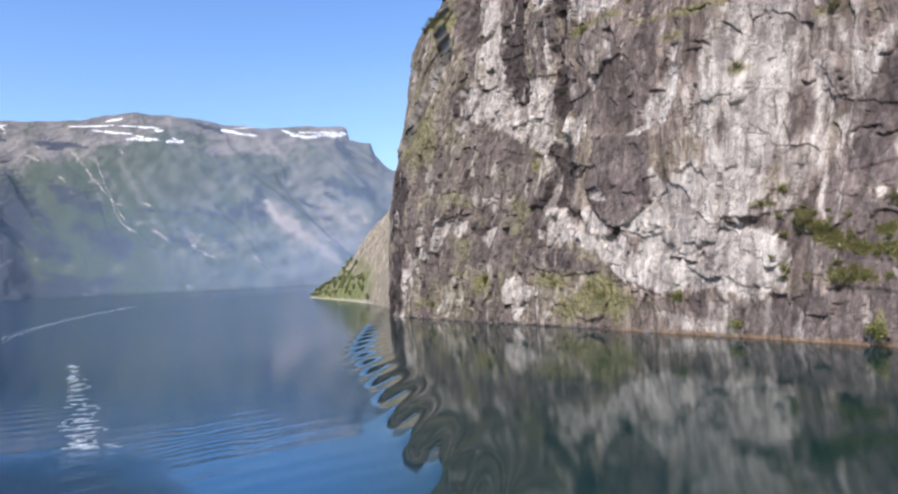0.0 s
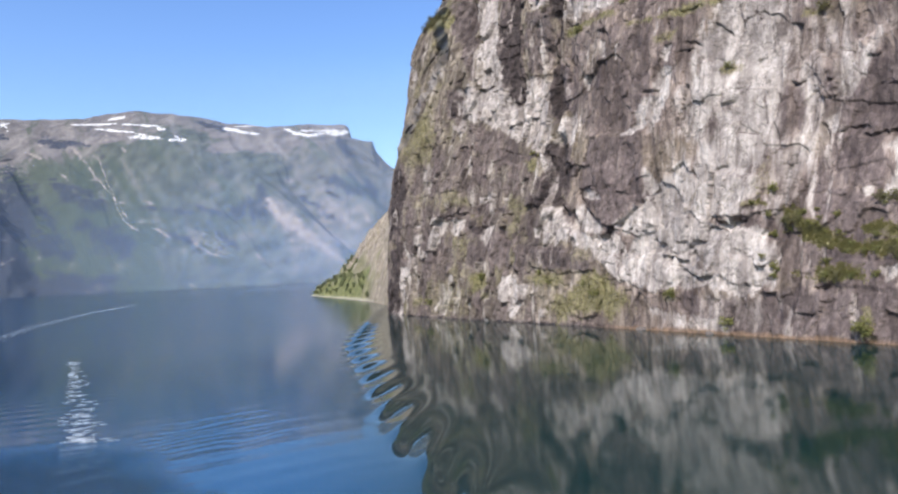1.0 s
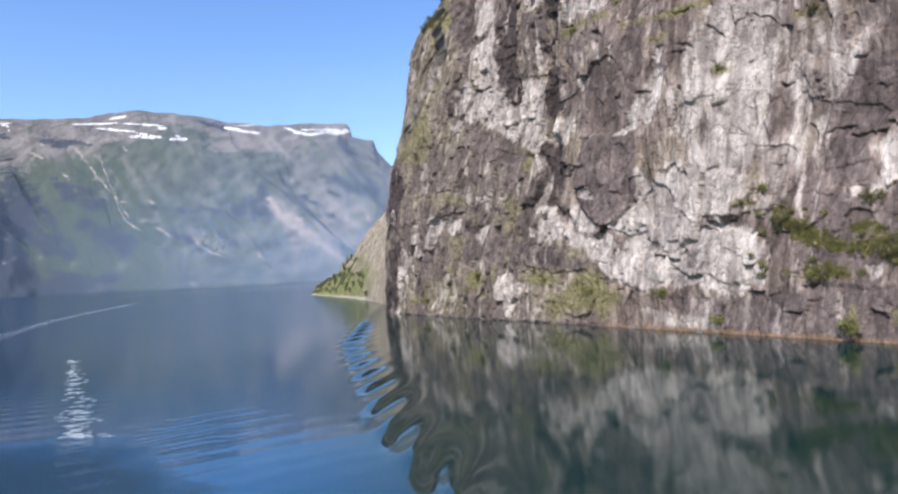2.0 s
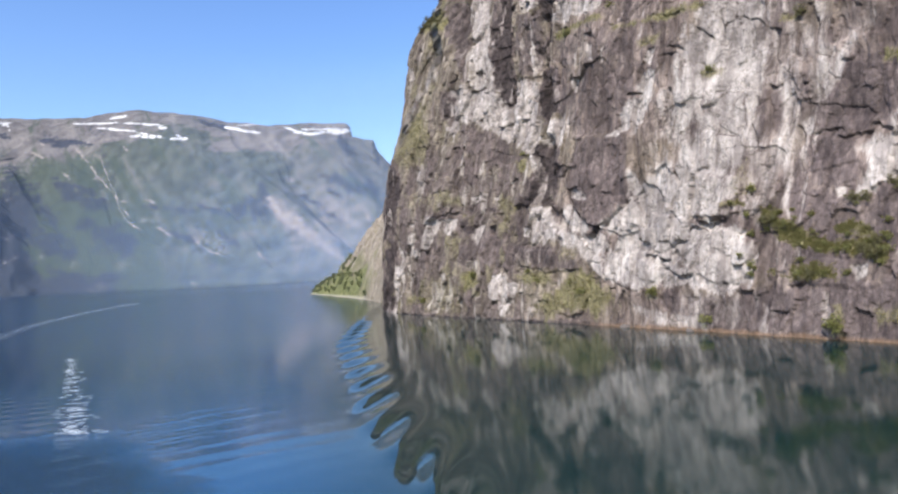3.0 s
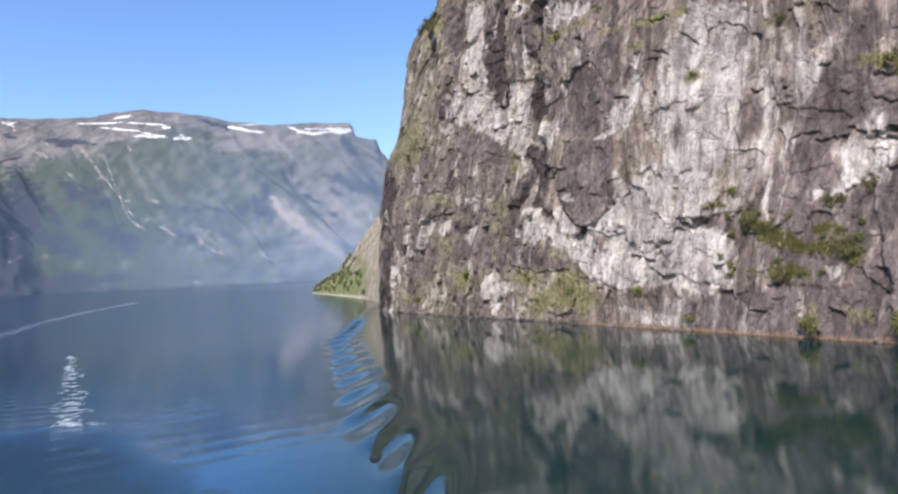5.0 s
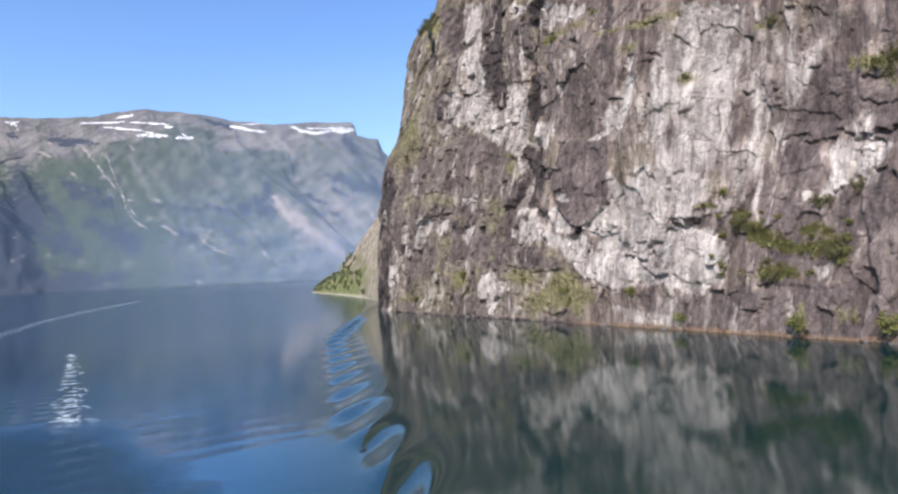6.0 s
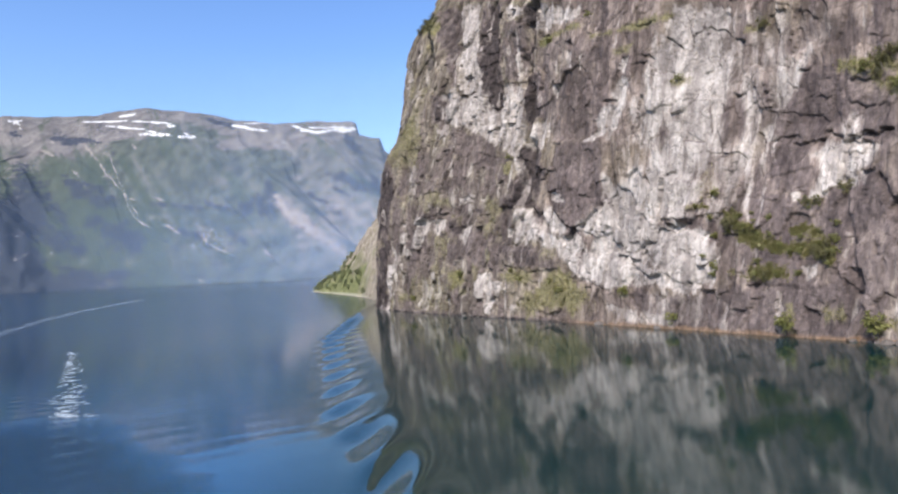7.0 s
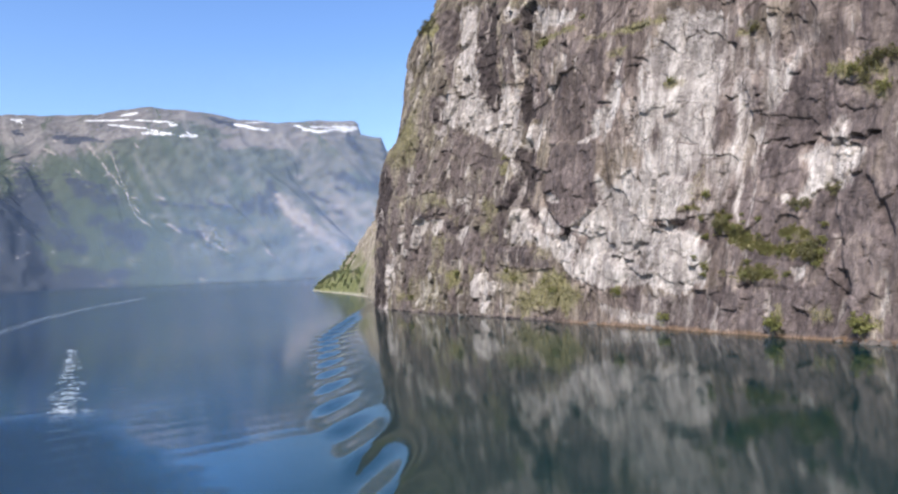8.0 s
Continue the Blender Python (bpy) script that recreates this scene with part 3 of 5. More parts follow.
TURF_B = [
    (1, (14.4, 25.4), (11.2, 24.6), (6.8, 21.8), (2, 20.6), (-5.2, 21), (-6, 18.2), (4.4, 19), (10.4, 21), (15.6, 23)),
    (0.85, (2.8, 24.2), (-1.2, 25.4), (-2.4, 23.4), (2, 22.6)),
    (0.85, (-1.2, 25.4), (-4.4, 23.8), (-5.6, 21.8), (-2.4, 21.8)),
    (0.8, (-5.2, 21), (-8.8, 19.4), (-8.4, 15.8), (-6.4, 16.6), (-5.2, 18.2)),
    (0.85, (10.8, 15.8), (2.8, 16.2), (1.2, 13), (6.8, 12.6), (10, 13.8)),
    (0.8, (20.8, 30.6), (17.2, 29.8), (12.8, 25.4), (14.4, 22.6), (16.8, 25.4), (20.4, 29)),
    (0.75, (29.6, 32.6), (25.6, 33), (23.6, 31.4), (29.2, 31.4)),
    (0.7, (2, 7.4), (-1.2, 7), (-1.6, 0.6), (-0.4, 0.6), (-0, 3.8)),
]
TURF_C = [
    (0.85, (86, 13.4), (78, 17.4), (70, 16.2), (65, 11.8), (62, 6.6), (69, 3.8), (81, 3), (88, 3.8), (93, 1), (96, 4.6), (88, 9.8)),
    (0.75, (110, 15.8), (96, 17.8), (90, 15.4), (92, 12.6), (104, 13)),
    (0.75, (95, 10.2), (89, 9.8), (90, 3), (96, 4.2)),
    (0.8, (143, 16.6), (134, 19), (130, 13), (141, 10.6)),
    (0.55, (188, 8.6), (173, 9), (172, 5.8), (186, 5)),
    (0.65, (204, 93), (188, 95), (180, 78), (204, 76)),
    (0.45, (209, 80), (182, 78), (181, 67), (210, 72)),
    (0.75, (122, 59.4), (116, 59), (114, 54.2), (118, 54.6)),
]
TURF_D = [
    (0.5, (128, 45), (116, 43.4), (116, 33.4), (122, 34.2)),
    (0.65, (52.8, 10.6), (46, 11), (46, 8.2), (52, 8.2)),
    (0.55, (-6.4, 6.6), (-11.6, 7.4), (-11.6, 3.8), (-7.2, 3)),
    (0.75, (-16.8, 4.6), (-21.6, 4.6), (-21.6, 2.6), (-18, 2.6)),
    (0.5, (17.6, 15.4), (14.4, 15.8), (14.4, 13.4), (16.4, 13)),
    (0.35, (188, 57.4), (164, 50.6), (165, 43.8), (186, 49.4)),
    (0.5, (160, 33.4), (142, 32.2), (141, 29), (156, 29)),
    (0.4, (28, 41), (24.4, 45), (21.6, 34.2), (26, 33.4)),
]
TURF_E = [
    (0.5, (168, 52.6), (160, 52.6), (149, 48.6), (151, 45.8), (163, 46.2), (166, 49)),
    (0.45, (131, 44.2), (125, 47), (116, 43.4), (114, 35.8), (115, 28.6), (119, 27.8), (126, 33.8), (125, 39)),
    (0.5, (157, 32.6), (150, 34.6), (146, 29.4), (146, 21.4), (152, 22.2)),
    (0.45, (148, 41.4), (141, 41.4), (139, 37), (144, 35.8)),
    (0.4, (195, 55.8), (182, 54.6), (180, 47.8), (192, 48.2)),
    (0.5, (110, 17.8), (90, 18.2), (89, 11.8), (97, 11.8), (106, 13.8)),
    (0.4, (90, 26.2), (78, 24.6), (78, 19.8), (88, 19.4)),
]
TURF_F = [
    (0.5, (13.2, 13.8), (5.2, 15), (-0, 13.8), (2.8, 12.6), (10.4, 12.2)),
    (0.32, (6.8, 21), (2, 22.2), (-1.6, 25), (-5.2, 23.8), (-7.2, 20.6), (-2.4, 18.6), (3.6, 19)),
    (0.4, (174, 15.8), (164, 17), (148, 16.2), (140, 12.2), (145, 1.4), (170, 1)),
]
TURF = TURF_A + TURF_B + TURF_C + TURF_D + TURF_E + TURF_F
# overhanging cracks: station and level of both ends, how deep the undercut goes
CRACKS_A = [
    (38.8, 29.8, 36, 28.6, 1.2), (35.2, 28.2, 28.4, 28.2, 2.6), (51.6, 20.2, 44, 18.6, 1.8), (47.2, 17.8, 44.4, 16.6, 1), (45.2, 16.2, 36.4, 14.6, 2), (43.6, 22.6, 39.2, 24.2, 1.8), (55.6, 25, 51.6, 24.2, 1.2), (38.8, 26.6, 35.6, 26.2, 1.1), (9.6, 47.4, 3.2, 47, 1.5), (3.6, 45, -3.2, 45.4, 2.2), (-3.2, 46.6, -7.2, 45.8, 1.5), (-7.6, 44.2, -13.6, 41.8, 2.2), (-8.8, 44.6, -17.2, 44.2, 3.2), (20.4, 62, 17.6, 62, 1.9), (12, 61, 10, 61, 1.5), (23.2, 57.8, 21.2, 58.2, 1.2), (11.6, 81, 7.2, 80, 1.2), (45.6, 79, 40.4, 77, 1.2)]
CRACKS_B = [
    (47.2, 77, 42, 76, 0.9), (59.6, 69, 55.2, 68, 1.4), (101, 91, 94, 89, 1.2), (88, 83, 84, 81, 1.2), (153, 95, 136, 90, 1), (165, 42.2, 149, 42.2, 2), (130, 38.6, 123, 39.8, 1.4), (104, 40.6, 93, 36.6, 1.6), (78, 27.4, 72, 27.4, 1.4), (75, 19, 68, 18.6, 1), (66, 21.8, 62, 22.6, 1), (24, 17, 21.6, 18.2, 1.2), (27.6, 11.8, 23.6, 12.6, 1.1), (10.8, 11.8, 7.2, 12.2, 1.7), (0.4, 0.6, -2, 0.6, 0.9), (-8.8, 57.8, -14.4, 58.2, 1.8), (-8.4, 52.6, -15.2, 50.6, 0.9), (110, 27, 100, 27, 1)]
CRACKS_C = [
    (73, 27.4, 66, 31, 2.2), (3.6, 78, -0.4, 76, 1), (48, 89, 40.4, 88, 0.9), (37.2, 82, 33.6, 78, 1.3), (4, 63, 1.6, 63, 1.1), (196, 55.8, 174, 51.8, 0.8), (-10.8, 35, -15.2, 36.6, 1.2)]
CRACKS = CRACKS_A + CRACKS_B + CRACKS_C
# slabs that stand proud of the face: depth, then the corners
SLABS_A = [
    (1.5, (80, 60), (59, 57), (57.5, 46), (58, 37), (63, 33), (68, 29.5), (73, 31), (78, 35), (84, 41), (84, 48)),
    (0.5, (15.6, 23), (6.8, 19.8), (-5.6, 18.2), (-8.8, 15.4), (-6.4, 11), (5.6, 11.8), (14, 15.4)),
    (0.9, (68, 29.4), (56.8, 36.2), (54.8, 27.8), (60, 26.6)),
    (0.7, (50.4, 31.8), (38.4, 29), (42.8, 23), (46.4, 20.6), (53.6, 24.6)),
    (0.6, (43.2, 22.2), (30, 25.8), (22, 22.6), (20.8, 13.8), (30, 12.6), (36.4, 15.8)),
    (0.6, (74, 19.8), (64, 21.8), (52, 18.6), (44.8, 15.4), (54, 10.6), (68, 15)),
]
SLABS_B = [
    (1.2, (37.6, 42.2), (27.2, 39), (28, 29.4), (36.4, 30.2)),
    (1, (175, 41.4), (166, 43), (165, 34.2), (172, 28.2), (176, 28.6)),
    (1, (125, 11.8), (119, 16.6), (110, 12.2), (112, 4.6), (116, 1)),
    (0.8, (110, 25), (90, 23.4), (78, 20.2), (78, 17.4), (92, 17), (108, 19)),
    (0.5, (9.6, 46.6), (3.6, 44.6), (-2, 45), (-1.2, 39), (8.8, 37.8)),
]
SLABS = SLABS_A + SLABS_B
crack_random = random.Random(7)
for _ in range(950):
    cu, cz, half = crack_random.uniform(-30, 205), crack_random.uniform(5, 125), 0.3 + 1.7 * crack_random.random() ** 2.5
    CRACKS.append((cu + half, cz, cu - half, cz + crack_random.uniform(-0.7, 0.9), 0.12 + 0.5 * crack_random.random() ** 2))
CLEFTS = [(105, 117, 112, 95, 1.6, 3.5), (109, 93, 104, 73, 1.8, 3.5), (102, 62, 102, 43, 2.6, 4.5), (100, 41.4, 87, 31.8, 1.4, 3), (137, 130, 132, 85, 2.2, 3), (177, 143, 166, 117, 2.2, 2.4),
          (172, 150, 166, 120, 3.2, 2.2), (201, 75, 203, 2, 1.6, 1.3), (192, 70, 188, 40, 1.4, 1.0), (24, 84, 22, 73, 0.8, 1.0), (-8, 34, -14, 10, 0.7, 1.4), (64, 50, 66, 32, 4.0, 0.8), (-16, 34, -22, 22, 0.6, 1.2)]


def patches(u, z, rows, seed, ragged=1.0, blur=1.0):
    """Patches with a ragged border, drawn out down the face. Far along the wall they are wider."""
    wide = 0.92 + 0.0062 * np.maximum(u, -40)
    wobble = ragged * (0.8 * fractal(u / wide / 2.0, z / 9.0, seed, 4, 0.6) + 0.75 * fractal(u / wide / 0.6, z / 4.5, seed + 9, 3, 0.65))
    total = np.zeros(u.shape)
    for strength, *corners in rows:
        c = np.array(corners, float)
        low, high = c.min(0) - 4, c.max(0) + 4
        cols = np.nonzero((u[0] > low[0]) & (u[0] < high[0]))[0]
        lines = np.nonzero((z[:, 0] > low[1]) & (z[:, 0] < high[1]))[0]
        if not len(cols) or not len(lines):
            continue
        box = np.s_[lines[0]:lines[-1] + 1, cols[0]:cols[-1] + 1]
        squeeze = 0.92 + 0.0062 * max(c[:, 0].mean(), -40)
        pu, pz = u[box] / squeeze, z[box]
        near, inside = np.full(pu.shape, 1e9), np.zeros(pu.shape, bool)
        area = around = 0
        for (u0, z0), (u1, z1) in zip(c, np.roll(c, -1, 0)):
            u0, u1 = u0 / squeeze, u1 / squeeze
            du, dz = u1 - u0, z1 - z0
            t = np.clip(((pu - u0) * du + (pz - z0) * dz) / (du * du + dz * dz + 1e-9), 0, 1)
            near = np.minimum(near, np.hypot(pu - u0 - t * du, pz - z0 - t * dz))
            inside ^= ((z0 > pz) != (z1 > pz)) & (pu < u0 + du * (pz - z0) / (dz if abs(dz) > 1e-9 else 1e-9))
            area += 0.5 * (u0 * z1 - u1 * z0)
            around += math.hypot(du, dz)
        rough = min(2.2, 0.32 * math.sqrt(abs(area)), 0.9 * abs(area) / around)
        gap = np.where(inside, near, -near) + rough * wobble[box] + 0.1 * rough
        soft = blur * (0.2 + 0.5 * rough)
        total[box] = np.maximum(total[box], strength * smoothstep(-soft, soft, gap))
    return total


def streaks(u, z, tables, seed):
    """Streaks and patches with a ragged border; stations are drawn together far along the wall."""
    wide = 0.92 + 0.0062 * np.maximum(u, -40)
    wobble = 0.5 * fractal(u / 4.0, z / 8.0, seed, 4, 0.6) + 0.45 * fractal(u / 1.1, z / 3.4, seed + 9, 3, 0.65)
    total = np.zeros(u.shape)
    for rows in tables:
        for u0, z0, u1, z1, half, strength in rows:
            du, dz = (u1 - u0), (z1 - z0)
            pu, pz, lu = (u - u0) / wide, z - z0, du / wide
            t = np.clip((pu * lu + pz * dz) / (lu * lu + dz * dz + 1e-6), 0, 1)
            d = np.hypot(pu - t * lu, pz - t * dz) / (half + 0.35)
            total = np.maximum(total, strength * (1 - smoothstep(0.25, 1.7, d + 0.8 * wobble)))
    return total


def relief(u, z, bare):
    """Depth of the rock face's blocks, fins and undercuts, outward positive. bare: where slabs have fallen away."""
    warp_u = u + 2.2 * fractal(u / 9, z / 14, 41, 3)
    warp_z = z + 2.5 * fractal(u / 11, z / 9, 45, 3)
    big, big_tilt, big_gap = cells(warp_u / 11, warp_z / 19, 51)
    mid, mid_tilt, mid_gap = cells(warp_u / 3.4 + 0.25 * warp_z / 7, warp_z / 8.5, 61)
    small, small_tilt, small_gap = cells(warp_u / 1.4, warp_z / 3.4, 71)
    joints = smoothstep(-0.1, 0.3, fractal(u / 9, z / 12, 29, 3))
    blocky = 1 + 0.9 * smoothstep(75, 120, u) * (1 - smoothstep(185, 205, u))
    out = 2.2 * fractal(u / 34, z / 40, 31, 3)
    out += 1.1 * (big - 0.5) + 1.2 * big_tilt
    out += (1.15 + 0.5 * bare) * blocky * (mid - 0.5) + (0.9 + 0.9 * bare) * blocky * mid_tilt - 0.32 * blocky * (1 - smoothstep(0, 0.10, mid_gap)) * joints
    out += (0.36 - 0.08 * bare) * blocky * (small - 0.5) + 0.42 * blocky * small_tilt - 0.6 * bare
    out += patches(u, z, SLABS, 93, 0.3, 0.35)
    for row in CLEFTS:
        out -= row[5] * streaks(u, z, [[(*row[:5], 1.0)]], 95)
    out += 0.8 * (ridged(u / 4.2, z / 30, 81, 3) - 0.6) * (0.5 + 0.5 * smooth_noise(u / 25, z / 30, 88))
    out += 0.26 * fractal(u / 1.2, z / 2.8, 91, 3, 0.6)
    for u0, z0, u1, z1, deep in CRACKS:
        deep = 0.75 * deep
        cols = np.nonzero(np.abs(u[0] - (u0 + u1) / 2) < abs(u1 - u0) + 0.5)[0]
        rows = np.nonzero(np.abs(z[:, 0] - (z0 + z1) / 2) < 9)[0]
        if not len(cols) or not len(rows):
            continue
        part_of = np.s_[rows[0]:rows[-1] + 1, cols[0]:cols[-1] + 1]
        out[part_of] += undercut(u[part_of], z[part_of], u0, z0, u1, z1, deep)
    return out


def undercut(u, z, u0, z0, u1, z1, deep):
    t = (u - u0) / (u1 - u0)
    deep = deep * (0.55 + 0.45 * smoothstep(-0.5, 0.4, smooth_noise(u / 1.5 + z0, z / 30, 99)))
    inside = smoothstep(-0.15, 0.1, t) * (1 - smoothstep(0.9, 1.15, t))
    dz = z - (z0 + (z1 - z0) * t) + 1.0 * smooth_noise(u / 2.3, z / 9, 97) + 0.6 * smooth_noise(u / 0.9, z / 9, 98)
    under = smoothstep(-1.5 * deep, -0.25, dz) * (1 - smoothstep(-0.25, 0.25, dz))
    brow = smoothstep(-0.25, 0.2, dz) * (1 - smoothstep(0.5, 5.0, dz))
    return inside * (0.45 * deep * brow - 0.75 * deep * under)


# the higher shoulder behind the far corner: level, and the station where the near wall ends
SHOULDER_LEVELS = [70, 75, 78.6, 81.4, 87, 92.2, 97.4, 103.8, 106.2, 112.6, 120.6, 131.4, 140.2, 146.2, 157, 175]
SHOULDER_STARTS = [400, 240, 214.8, 208.4, 205.2, 202.8, 200, 191.6, 185.2, 181.6, 180, 186.4, 194, 194, 211, 214]
BAY = np.array([0.0, 0.0, 20.0])        # the middle of the bay, from which the shoulder stands back


def cliff_surface(u, z, bare):
    place, out_way = foot_line(u)
    lean, bulge = lean_back(np.minimum(u, 215), z), relief(u, z, bare) * smoothstep(-4, 3, z)
    lean_arc = np.clip((u - CORNER) / TURN_RADIUS, 0, radians(38))[..., None]
    lean_way = np.sin(lean_arc) * ALONG - np.cos(lean_arc) * INTO
    lean = lean + 190 * smoothstep(260, 272, z) ** 0.5 + np.interp(z, CORNER_LEVELS, CORNER_BACK) * smoothstep(186, 206, u)
    xy = place - lean_way * lean[..., None] + out_way * bulge[..., None]
    xyz = np.concatenate([xy, z[..., None]], -1)
    begins = np.interp(z, SHOULDER_LEVELS, SHOULDER_STARTS) + 1.5 * fractal(u / 20, z / 7, 101, 3)
    behind = 1 + (0.63 - 0.0015 * np.clip(z - 80, 0, 80)) * smoothstep(0, 4.5, u - begins)
    return BAY + (xyz - BAY) * behind[..., None]


def block_shade(u, z):
    """Each slab of the face has a tone of its own, 0 to 1."""
    warp_u = u + 2.2 * fractal(u / 9, z / 14, 41, 3)
    warp_z = z + 2.5 * fractal(u / 11, z / 9, 45, 3)
    big = cells(warp_u / 11, warp_z / 19, 51)[0]
    mid = cells(warp_u / 3.4 + 0.25 * warp_z / 7, warp_z / 8.5, 61)[0]
    flakes = cells(warp_u / 1.9 + 0.3 * warp_z / 5, warp_z / 3.3, 66)[0]
    return 0.35 * big + 0.4 * mid + 0.25 * flakes


def crack_net(u, z):
    """How far a place is from the nearest joint between two blocks."""
    warp_u = u + 2.2 * fractal(u / 9, z / 14, 41, 3)
    warp_z = z + 2.5 * fractal(u / 11, z / 9, 45, 3)
    return cells(warp_u / 3.4 + 0.25 * warp_z / 7, warp_z / 8.5, 61)[2]


def cliff_tint(u, z):
    dark_patches = patches(u, z, DARK, 13)
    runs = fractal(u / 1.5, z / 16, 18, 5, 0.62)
    pale = patches(u, z, PALE, 11, 0.8) * (1 - 0.5 * smoothstep(0.6, 1.0, dark_patches)) * (1.0 + 0.55 * runs)
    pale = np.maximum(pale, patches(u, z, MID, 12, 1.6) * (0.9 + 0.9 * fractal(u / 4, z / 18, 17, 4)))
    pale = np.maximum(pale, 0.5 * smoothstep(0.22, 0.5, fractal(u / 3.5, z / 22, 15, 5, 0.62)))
    dark = np.minimum(1.1 * dark_patches, 1) * (1 - 0.75 * pale)
    dark = np.maximum(dark, 0.7 * smoothstep(0.15, 0.5, fractal(u / 4.5, z / 26, 19, 5, 0.6)) * (1 - pale))
    dark = np.maximum(dark, (0.52 + 0.35 * fractal(u / 6, z / 14, 28, 4)) * smoothstep(90, 118, u) * smoothstep(206, 190, u) * smoothstep(84, 66, z) * (1 - pale))
    dark = np.maximum(dark, (0.5 + 0.4 * fractal(u / 7, z / 16, 27, 4)) * smoothstep(24, 6, u) * smoothstep(8, 14, z) * smoothstep(70, 58, z) * (1 - pale))
    dark = np.maximum(dark, 0.5 * smoothstep(-12, -22, u + 4 * fractal(u / 7, z / 16, 30, 3)) * (1 - pale))
    turf = patches(u, z, TURF, 14, 1.5, 2.0)
    turf = np.maximum(turf, 0.42 * smoothstep(0.0, 0.45, fractal(u / 7, z / 9, 25, 4)) * smoothstep(70, 100, u) * smoothstep(55, 25, z) * (1 - pale))
    turf = np.maximum(turf, 0.5 * smoothstep(0.0, 0.45, fractal(u / 10, z / 14, 26, 4)) * smoothstep(165, 190, u) * smoothstep(70, 90, z))
    shore = 1 - smoothstep(0.3, 1.1, z + 0.4 * smooth_noise(u / 2, z, 23))
    far_wall = smoothstep(55, 85, u)
    rust = 0.8 * shore * (1 - far_wall)
    dark = np.maximum(dark, shore * far_wall)
    mid_gap = crack_net(u, z)
    joints = smoothstep(-0.1, 0.3, fractal(u / 9, z / 12, 29, 3))
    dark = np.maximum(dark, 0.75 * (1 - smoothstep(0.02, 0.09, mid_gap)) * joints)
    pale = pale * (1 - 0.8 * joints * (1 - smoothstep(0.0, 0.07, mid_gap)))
    lichen = smoothstep(70, 112, u + 18 * fractal(u / 14, z / 20, 33, 4))
    return np.stack([pale * (1 - turf), turf, dark * (1 - turf), rust], -1), np.stack([lichen, block_shade(u, z), u, z], -1)


stations = np.concatenate([np.arange(-260, -90, 8.0), np.arange(-90, -34, 2.0), np.arange(-34, 228, 0.3), np.arange(228, 330, 2.0)])
levels = np.concatenate([[-4.0, -1.5], np.arange(0, 125, 0.27), np.arange(125, 262, 1.0), [263, 265, 268, 272]])
U, Z = np.meshgrid(stations, levels, indexing="xy")
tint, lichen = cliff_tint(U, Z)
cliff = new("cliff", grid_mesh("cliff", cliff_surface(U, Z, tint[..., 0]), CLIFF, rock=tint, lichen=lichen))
tagged(cliff, "sheer grey and brown gneiss cliff rising from the fjord", "cliff", kind="structure")


# ---- the headland behind the corner ----
def shore_x(y):
    return np.interp(y, [300, 335, 420, 504, 600, 690, 740, 800], [-5, -20, -48, -74, -112, -150, -120, -20])


def headland_slope(y):
    return np.interp(y, [300, 500, 560, 640, 690, 800], [4.0, 2.9, 2.3, 1.15, 0.55, 0.4])


def headland_height(q, y):
    rough = 13.0 * fractal(q / 20, y / 30, 201, 5, 0.55) + 6.0 * (ridged(y / 26 + q / 50, q / 60, 205, 4) - 0.6)
    rise = headland_slope(y) * q
    return 105 * (1 - np.exp(-rise / 105)) * 1.15 + rough * smoothstep(0, 12, q)


hy, hq = np.meshgrid(np.arange(300, 800, 2.0), np.concatenate([[-6.0, -2], np.arange(0, 30, 0.8), np.arange(30, 110, 2.5), [112.0]]), indexing="ij")
hz = np.where(hq < 0, hq, np.where(hq > 111, -5, headland_height(hq, hy)))
green = smoothstep(0.15, -0.25, 0.02 * (hz - 26) + 0.5 * fractal(hy / 18, hz / 18, 207, 3)) * smoothstep(450, 520, hy + 0.5 * hz)
strip = 0.5 * (1 - smoothstep(0.4, 1.1, hz)) * smoothstep(430, 500, hy)
headland = new("headland", grid_mesh("headland", np.stack([shore_x(hy) + hq + 1.5 * smooth_noise(hy / 9, hq / 9, 209), hy, hz], -1), HEADLAND,
                                     rock=np.stack([strip, green * (1 - strip), 0 * hz, 0 * hz], -1)))
tagged(headland, "steep sunlit rock headland with a green tip", "headland", kind="structure")


# ---- the mountain across the fjord ----
RIDGE_A = [-1.2, -0.687, -0.643, -0.553, -0.50, -0.464, -0.419, -0.366, -0.331, -0.26, -0.206, -0.148, -0.1425, -0.1385, -0.107, -0.099, -0.09, 0.0, 0.2]
RIDGE_Z = [1000, 1051, 1031, 1023, 1045, 1048, 1025, 990, 951, 916, 915, 902, 885, 818, 797, 708, 630, 520, 420]


# spurs and gullies: both ends as seen from the ship, half-width, height
SPURS = [(-0.30, 0.14, -0.17, 0.02, 0.022, 120), (-0.56, 0.20, -0.44, 0.08, 0.018, -70), (-0.42, 0.20, -0.30, 0.06, 0.03, 80), (-0.20, 0.19, -0.11, 0.08, 0.02, 110),
         (-0.62, 0.20, -0.52, 0.07, 0.025, 90), (-0.24, 0.16, -0.15, 0.05, 0.014, -80), (-0.37, 0.15, -0.27, 0.03, 0.014, -60), (-0.68, 0.16, -0.60, 0.04, 0.02, 80)]


